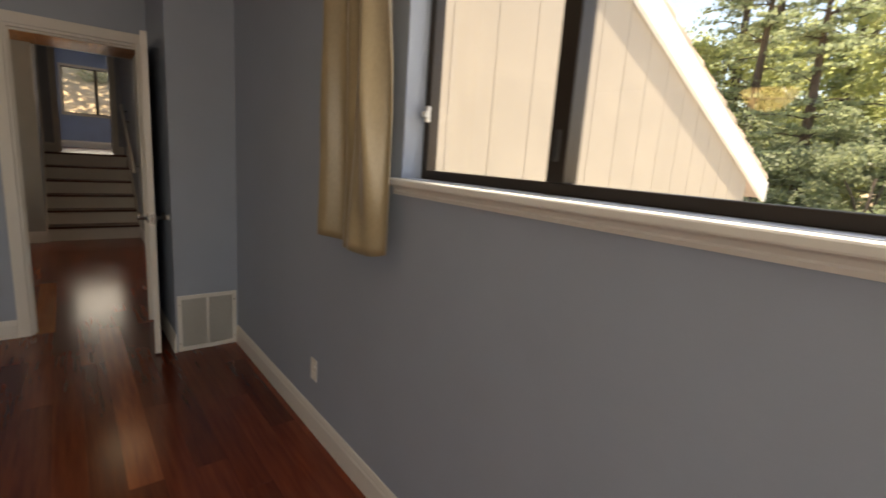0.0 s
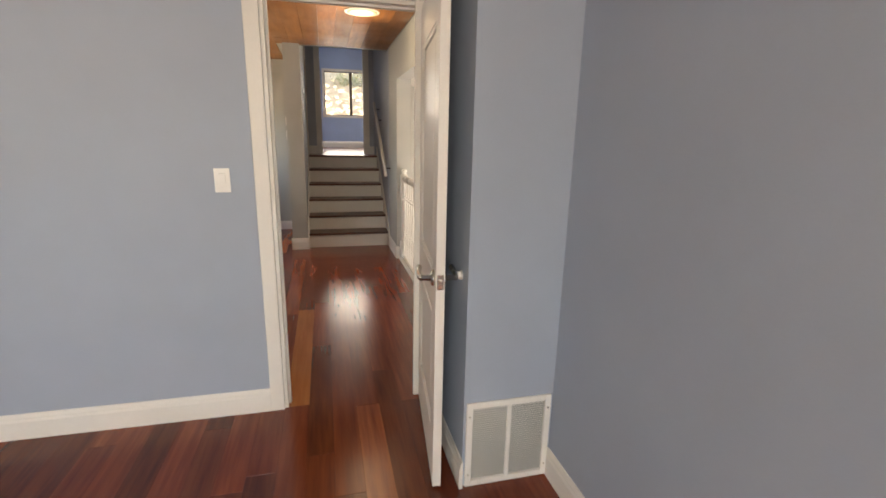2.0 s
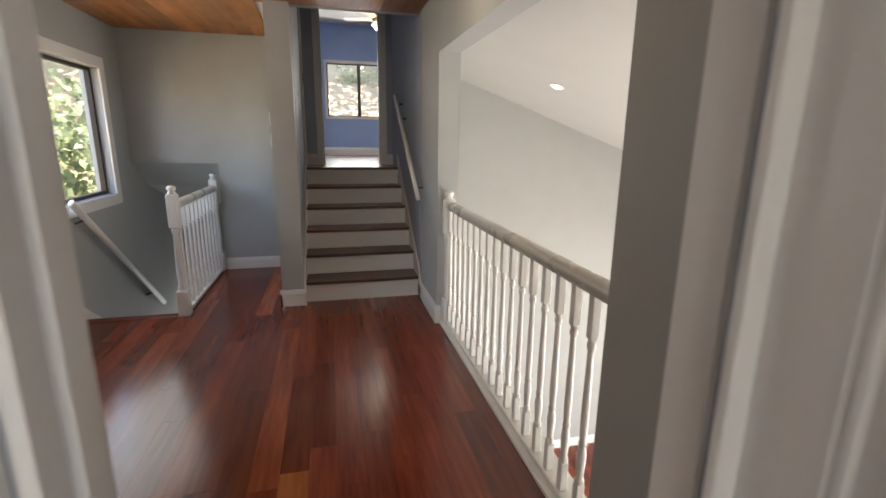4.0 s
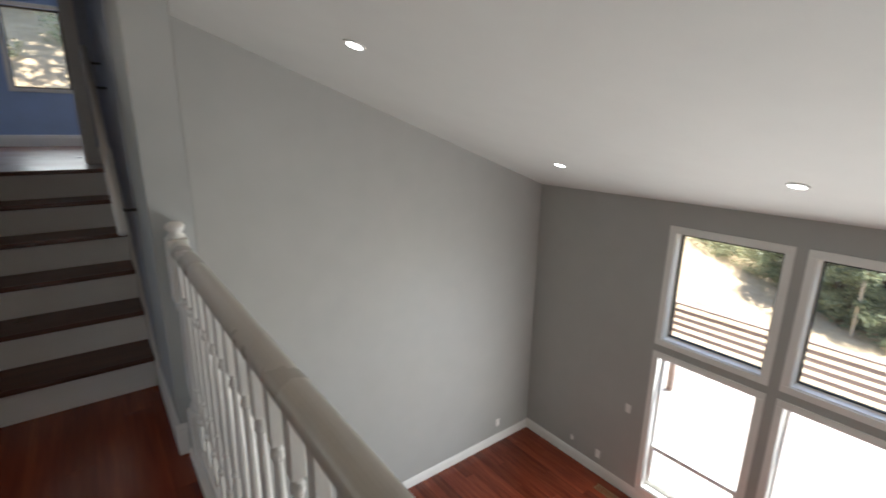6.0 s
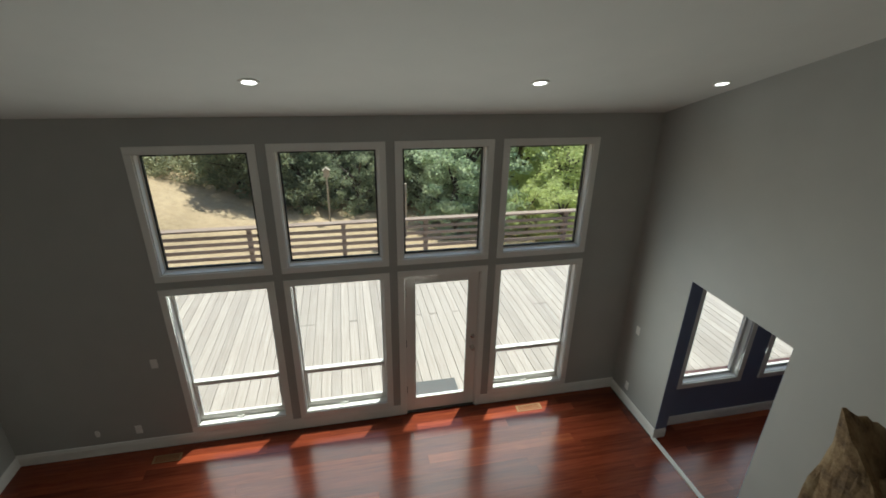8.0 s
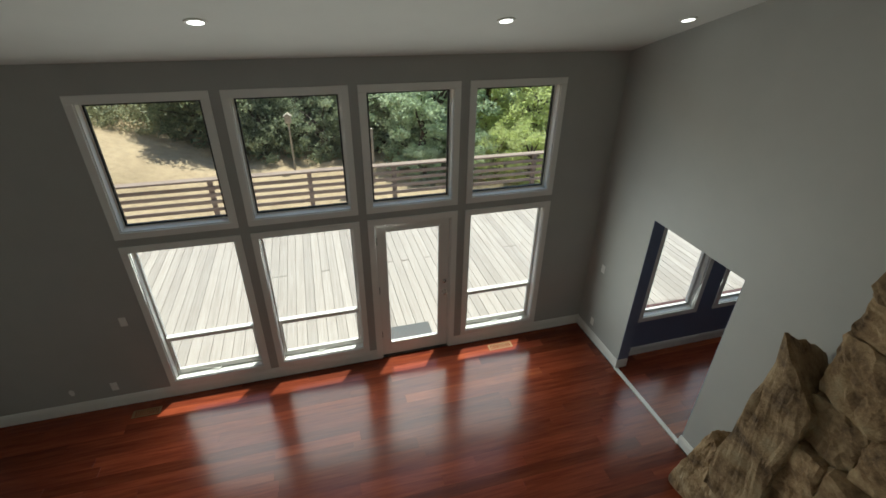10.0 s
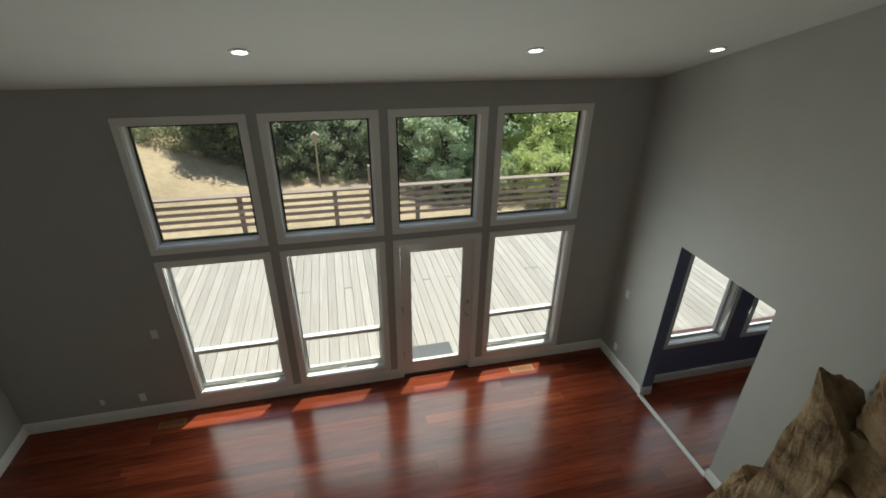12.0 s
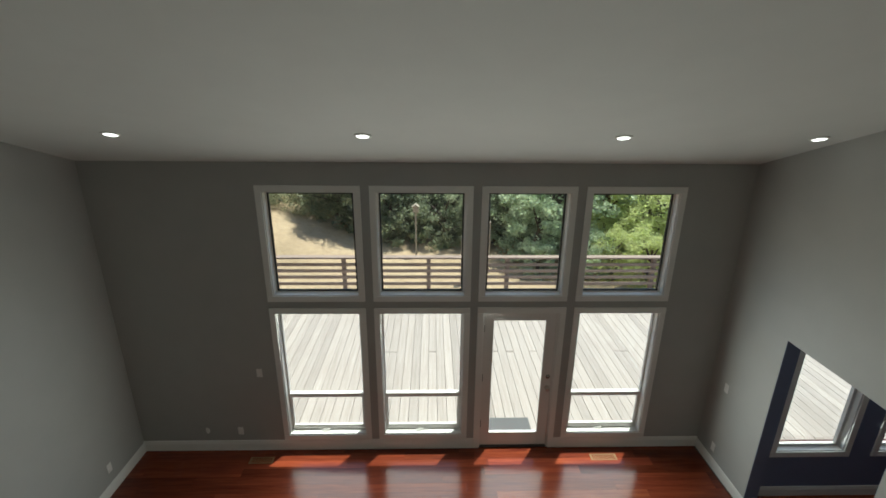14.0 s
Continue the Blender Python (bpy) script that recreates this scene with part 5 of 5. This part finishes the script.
part("cap_rail", box((6.2, 9.57, -2.10), (RX - 0.11, 9.74, -2.06), 0.005), M_RAILWOOD, ds)
dp = part("deck_post", boxes([((-0.045, -0.045, 0), (0.045, 0.045, 0.74)), ((-0.06, -0.06, 0.7405), (0.06, 0.06, 0.78))], 0.004), M_RAILWOOD)
dp.location = (8.44, 8.62, DECK + 0.003)
tagged(dp, "short brown timber post standing on the deck", "post")
part("mat", box((0, 0, 0), (0.30, 0.62, 0.012), 0.004), M_MAT, None)
mat_ob = bpy.data.objects["mat"]
mat_ob.name = "doormat"
mat_ob.location = (5.82, 4.22, DECK + 0.003)
tagged(mat_ob, "grey ribbed doormat outside the glass door", "doormat")

for (x, y, h, w) in ((15.2, 6.15, 1.45, 0.025), (16.0, 7.6, 1.9, 0.035), (12.6, 4.75, 1.35, 0.07), (13.6, 3.95, 1.6, 0.05)):
    z = ground_z(x, y)
    fp = part("fence_post", box((x - w, y - w, z - 0.3), (x + w, y + w, z + h), 0.01), M_POST)
    tagged(fp, "weathered grey wooden post in the yard", "post", "yard posts")
bh = thing("birdhouse", "small pale birdhouse on a thin pole", "birdhouse", at=(15.2, 6.15, ground_z(15.2, 6.15) + 1.45))
part("box", box((-0.08, -0.09, 0.0), (0.08, 0.09, 0.22), 0.008), M_POST, bh)
part("roof", prism([(-0.12, 0.20), (0.12, 0.20), (0.0, 0.29)], "x", -0.11, 0.11), M_POST, bh)


def leaves(bm, centre, radius, count, size, rnd, flat=1.0):
    """Small leaf blades scattered in a clump."""
    for _ in range(count):
        d = Vector((rnd.gauss(0, 1), rnd.gauss(0, 1), rnd.gauss(0, 1) * flat))
        d = d.normalized() * (rnd.random() ** 0.45) * radius
        d.z *= flat
        p = centre + d
        s = size * rnd.uniform(0.6, 1.4)
        a = Vector((rnd.gauss(0, 1), rnd.gauss(0, 1), rnd.gauss(0, 0.7))).normalized()
        b = a.cross(Vector((rnd.gauss(0, 1), rnd.gauss(0, 1), rnd.gauss(0, 1)))).normalized() * 0.55
        v = [bm.verts.new(p + a * s), bm.verts.new(p + b * s), bm.verts.new(p - a * s), bm.verts.new(p - b * s)]
        bm.faces.new(v)


def broad_tree(name, label, mat, h, spread, clumps, per, size, seed, low=0.25):
    rnd = random.Random(seed)
    o = thing(name, label, "tree", at=(0, 0, 0))
    trunk = tube([(0, 0, -0.5), (0.1, 0.05, h * 0.25), (-0.05, 0.15, h * 0.5), (0.1, 0.1, h * 0.8)], [0.24, 0.18, 0.12, 0.04], 9)
    part("trunk", trunk, M_BARK, o, smooth=True)
    bm = bmesh.new()
    for k in range(clumps):
        f = rnd.uniform(low, 1.0)
        ang = rnd.uniform(0, 6.283)
        r = spread * math.sqrt(rnd.random()) * (1.0 - 0.5 * abs(f - 0.5))
        c = Vector((r * math.cos(ang), r * math.sin(ang), h * f))
        leaves(bm, c, rnd.uniform(0.45, 0.95) * spread * 0.33, per, size, rnd, 0.75)
        if k < 9:
            part("limb", tube([(0, 0.1, h * f * 0.55), tuple(c * 0.5 + Vector((0, 0, h * f * 0.3))), tuple(c)], [0.07, 0.045, 0.012], 6), M_BARK, o)
    part("crown", bm, mat, o)
    return o


def pine_tree(seed, h, label):
    rnd = random.Random(seed)
    o = thing("pine_tree", label, "tree", "pines")
    part("trunk", tube([(0, 0, -0.5), (0.05, 0, h * 0.4), (0, 0.1, h * 0.75), (0, 0.05, h)], [0.30, 0.22, 0.12, 0.02], 9), M_BARK, o, smooth=True)
    bm, br = bmesh.new(), bmesh.new()
    z = h * 0.16
    while z < h * 0.97:
        f = z / h
        for k in range(rnd.randint(2, 4)):
            ang = rnd.uniform(0, 6.283)
            ln = (1.02 - f) * h * 0.24 * rnd.uniform(0.5, 1.15) + 0.3
            tip = Vector((ln * math.cos(ang), ln * math.sin(ang), z + rnd.uniform(-0.5, 0.5)))
            base = Vector((0, 0, z))
            q = tube([base, base.lerp(tip, 0.5) + Vector((0, 0, 0.12)), tip], [0.04, 0.025, 0.008], 5)
            me = bpy.data.meshes.new("tmp")
            q.to_mesh(me)
            q.free()
            br.from_mesh(me)
            bpy.data.meshes.remove(me)
            for s in range(5):
                g = 0.35 + 0.65 * s / 4
                if rnd.random() < 0.8:
                    leaves(bm, base.lerp(tip, g) + Vector((rnd.uniform(-0.3, 0.3), rnd.uniform(-0.3, 0.3), 0.08)), rnd.uniform(0.3, 0.6), 26, 0.085, rnd, 0.4)
        z += rnd.uniform(0.4, 0.75)
    part("branches", br, M_BARK, o)
    part("needles", bm, M_PINE, o)
    return o


def place(ob, spots):
    """First at the first spot, copies at the others: x, y, turn, scale."""
    first = True
    for x, y, turn, s in spots:
        m = Matrix.Translation((x, y, ground_z(x, y) - 0.1)) @ Matrix.Rotation(radians(turn), 4, "Z")
        if first:
            src = ob
        else:
            src = copy_thing(ob, m)
        src.matrix_basis = m @ Matrix.Diagonal((s, s, s, 1))
        first = False


oak = broad_tree("oak_tree", "dark green dense oak at the edge of the yard", M_OAK, 6.5, 3.2, 70, 170, 0.09, 3, 0.10)
place(oak, [(22.5, 3.4, 0, 1.0), (23.0, 7.4, 110, 0.95), (25.5, 5.6, 220, 1.15), (26.5, 1.0, 60, 1.1), (28.5, 9.5, 170, 1.2), (28, 14.5, 300, 1.0), (-7.0, 13.0, 30, 1.1), (-5.4, 11.6, 140, 0.95), (-9.0, 14.5, 250, 1.25)])
# oaks added for the shade their unseen crowns throw on the banks
shade = broad_tree("oak_tree", "tall oak added to shade the bank, its high crown out of view", M_OAK, 8.0, 4.3, 100, 160, 0.12, 44, 0.5)
place(shade, [(0.5, 21.0, 170, 1.0), (-3.6, 19.5, 140, 1.1), (3.4, 19.0, 250, 1.05), (18.0, 8.5, 200, 0.5), (0.8, 22.5, 90, 1.2), (-2.5, 23.5, 10, 1.2), (4.4, 23.5, 60, 1.2)])
bush = broad_tree("tall_bush", "dark green bush growing from the ground", M_LEAFDARK, 3.0, 1.7, 60, 120, 0.06, 31, 0.03)
place(bush, [(17.2, 5.9, 0, 1.0), (17.8, 7.6, 80, 1.1), (18.4, 4.2, 170, 1.1), (19.5, 6.3, 250, 1.3), (18.0, 2.7, 40, 1.15), (20.2, 8.9, 120, 1.15), (21.0, 4.6, 310, 1.5), (22.0, 10.3, 200, 1.3), (16.6, 7.0, 20, 0.7), (16.4, 5.2, 140, 0.65), (16.7, 4.0, 260, 0.75), (18.6, 9.3, 60, 0.8), (16.8, 2.4, 330, 0.7)])
# leaf colour is lightened here to stand in for sun on the bushes
lit = broad_tree("leafy_bush", "mid-green broadleaf bush with sunlight put into its leaf colour", leaf_mat("mid_leaf_painted_sun", (0.25, 0.32, 0.19), (0.64, 0.72, 0.50), 0.62), 3.2, 1.7, 60, 115, 0.065, 8, 0.04)
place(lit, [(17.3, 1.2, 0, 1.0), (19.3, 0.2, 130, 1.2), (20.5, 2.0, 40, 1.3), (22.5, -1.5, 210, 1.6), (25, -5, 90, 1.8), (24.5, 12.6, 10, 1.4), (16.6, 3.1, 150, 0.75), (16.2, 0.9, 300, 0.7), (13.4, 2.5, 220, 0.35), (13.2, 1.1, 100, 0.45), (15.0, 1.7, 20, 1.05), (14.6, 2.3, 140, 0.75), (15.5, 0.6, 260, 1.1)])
# sunlight on these crowns is likewise put into the leaf colour
tall = broad_tree("broadleaf_tree", "tall yellow-green tree beyond the roof, leaf colour lightened as if sunlit", leaf_mat("yellow_leaf_painted_sun", (0.20, 0.24, 0.09), (0.55, 0.58, 0.26), 0.62), 10.5, 3.3, 90, 110, 0.12, 19, 0.22)
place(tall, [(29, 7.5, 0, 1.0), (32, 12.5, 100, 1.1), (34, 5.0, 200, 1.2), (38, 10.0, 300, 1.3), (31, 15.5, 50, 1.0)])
wil = broad_tree("bright_bush", "bright yellow-green leafy bush beyond the deck", M_WILLOW, 3.2, 1.7, 65, 115, 0.055, 12, 0.03)
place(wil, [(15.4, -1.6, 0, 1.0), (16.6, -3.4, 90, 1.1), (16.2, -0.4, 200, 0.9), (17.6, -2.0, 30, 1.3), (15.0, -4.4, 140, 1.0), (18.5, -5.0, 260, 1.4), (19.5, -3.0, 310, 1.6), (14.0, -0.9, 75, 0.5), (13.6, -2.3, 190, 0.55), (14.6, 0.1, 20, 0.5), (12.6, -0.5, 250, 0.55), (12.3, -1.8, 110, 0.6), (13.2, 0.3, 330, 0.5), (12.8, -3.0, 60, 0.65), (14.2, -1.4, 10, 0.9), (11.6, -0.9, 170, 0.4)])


def brush(seed):
    rnd = random.Random(seed)
    o = thing("shrub", "dry pale green shrub on the bank", "shrub", "bank shrubs")
    bm = bmesh.new()
    for _ in range(16):
        leaves(bm, Vector((rnd.gauss(0, 0.6), rnd.gauss(0, 0.6), rnd.uniform(0.1, 1.0))), 0.5, 90, 0.06, rnd, 0.8)
    part("foliage", bm, M_BRUSH, o)
    part("stems", tube([(0, 0, -0.3), (0.1, 0.1, 0.5), (0.2, 0.0, 1.0)], [0.05, 0.03, 0.01], 6), M_BARK, o)
    return o


place(brush(5), [(20.5, 12.5, 0, 1.3), (22.5, 14.2, 70, 1.6), (19.5, 14.5, 150, 1.2), (21.0, 11.8, 220, 1.2), (24.0, 12.0, 300, 1.7), (18.2, 10.2, 40, 0.7), (18.0, 12.4, 90, 0.9), (23.0, 16.0, 10, 1.6), (25.5, 14.0, 10, 1.8), (14.2, 0.2, 80, 0.7), (18.6, 11.6, 130, 0.8), (19.6, 10.6, 200, 0.8), (20.3, 11.2, 20, 1.1), (19.4, 12.6, 250, 1.0), (17.6, 11.9, 310, 0.45), (18.4, 12.6, 120, 0.7), (19.0, 10.9, 50, 0.7), (17.9, 10.9, 270, 0.4), (13.4, 1.6, 40, 0.5), (-0.6, 17.0, 60, 0.45), (0.9, 17.8, 160, 0.5), (0.2, 19.4, 230, 0.7), (1.9, 19.0, 310, 0.6), (-1.3, 19.8, 20, 0.6)])
branch_rnd = random.Random(77)
for k in range(9):
    bx, by = branch_rnd.uniform(-1.6, 2.6), branch_rnd.uniform(16.4, 20.5)
    bz = ground_z(bx, by)
    dx, dy = branch_rnd.uniform(-1.4, 1.4), branch_rnd.uniform(0.2, 1.0)
    fb = part("fallen_branch", tube([(bx, by, bz + 0.02), (bx + dx * 0.5, by + dy * 0.5, ground_z(bx + dx * 0.5, by + dy * 0.5) + 0.25), (bx + dx, by + dy, ground_z(bx + dx, by + dy) + 0.15)], [0.04, 0.03, 0.012], 6), M_POST)
    tagged(fb, "bleached grey fallen branch on the leafy bank", "branch", "fallen branches")
pine = pine_tree(21, 15, "tall pine with sparse tiered branches")
place(pine, [(24, 6.2, 0, 1.0), (28, 4.0, 100, 1.15), (27, 9.5, 210, 1.1), (33, 7, 50, 1.35), (36, 12, 140, 1.4), (32, 1.5, 280, 1.2), (40, 4, 10, 1.5), (30, -1.5, 75, 1.3), (35, -5, 190, 1.4), (37, 1, 330, 1.5), (43, 8.5, 120, 1.7), (46, -1, 240, 1.8), (41, -8, 20, 1.6), (31, 12, 290, 1.3), (2, 26, 30, 1.0), (-3, 28, 130, 1.1), (6, 29, 210, 1.2), (-14, 9, 60, 1.0), (-16, 5, 150, 1.1)])

# ---- floor planks ----
bm = box((0, 0, -0.014), (1, 1, 0), 0.0)
bmesh.ops.bevel(bm, geom=[e for e in bm.edges], offset=0.0007, segments=1, affect="EDGES")
plank_me = finish("plank", bm, M_PLANK)


def planks(parent, x0, x1, y0, y1, z, seed, cut=None, width=0.127):
    rnd = random.Random(seed)
    x = x0
    while x < x1 - 0.01:
        w = min(width, x1 - x)
        y = y0 - rnd.uniform(0, 1.2)
        while y < y1:
            ln = rnd.choice((0.9, 1.2, 1.5, 1.8, 2.1))
            a, b = max(y, y0), min(y + ln, y1)
            if cut:
                a, b = cut(x, w, a, b)
            if b - a > 0.03:
                p = new("plank", plank_me)
                p.parent = parent
                p.location, p.scale = (x, a, z), (w - 0.0003, b - a - 0.0004, 1)
            y += ln
        x += width


def doorway(x, w):
    """Columns of planks that run on through the bedroom door."""
    return -0.36 < x + w / 2 < 0.41


def bed_cut(x, w, a, b):
    return a, (b if doorway(x, w) else min(b, BED_N))


def hall_cut(x, w, a, b):
    if doorway(x, w):
        return a, a
    return a, min(b, 7.88 if x + w < -1.29 else STAIR_Y if x > -0.39 else b)


planks(floor_bed, BED_W, BED_E, BED_S, STAIR_Y, 0.0, 1, bed_cut)
planks(floor_hall, BED_W + 14 * 0.127, RAIL_X - 0.06, HALL_S - 0.12, HALL_N, 0.0, 2, hall_cut)
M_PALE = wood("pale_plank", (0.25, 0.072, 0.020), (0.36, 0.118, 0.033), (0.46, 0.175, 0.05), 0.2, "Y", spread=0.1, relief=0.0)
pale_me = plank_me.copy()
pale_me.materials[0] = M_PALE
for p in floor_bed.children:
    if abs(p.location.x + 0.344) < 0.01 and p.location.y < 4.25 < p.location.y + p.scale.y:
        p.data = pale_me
planks(floor_great, 0.95, GR_E - 0.001, GR_S + 0.032, GR_N, GR_F, 4)
planks(floor_great, 2.9, DIN_E, -1.2, GR_S - 0.021, GR_F, 5)
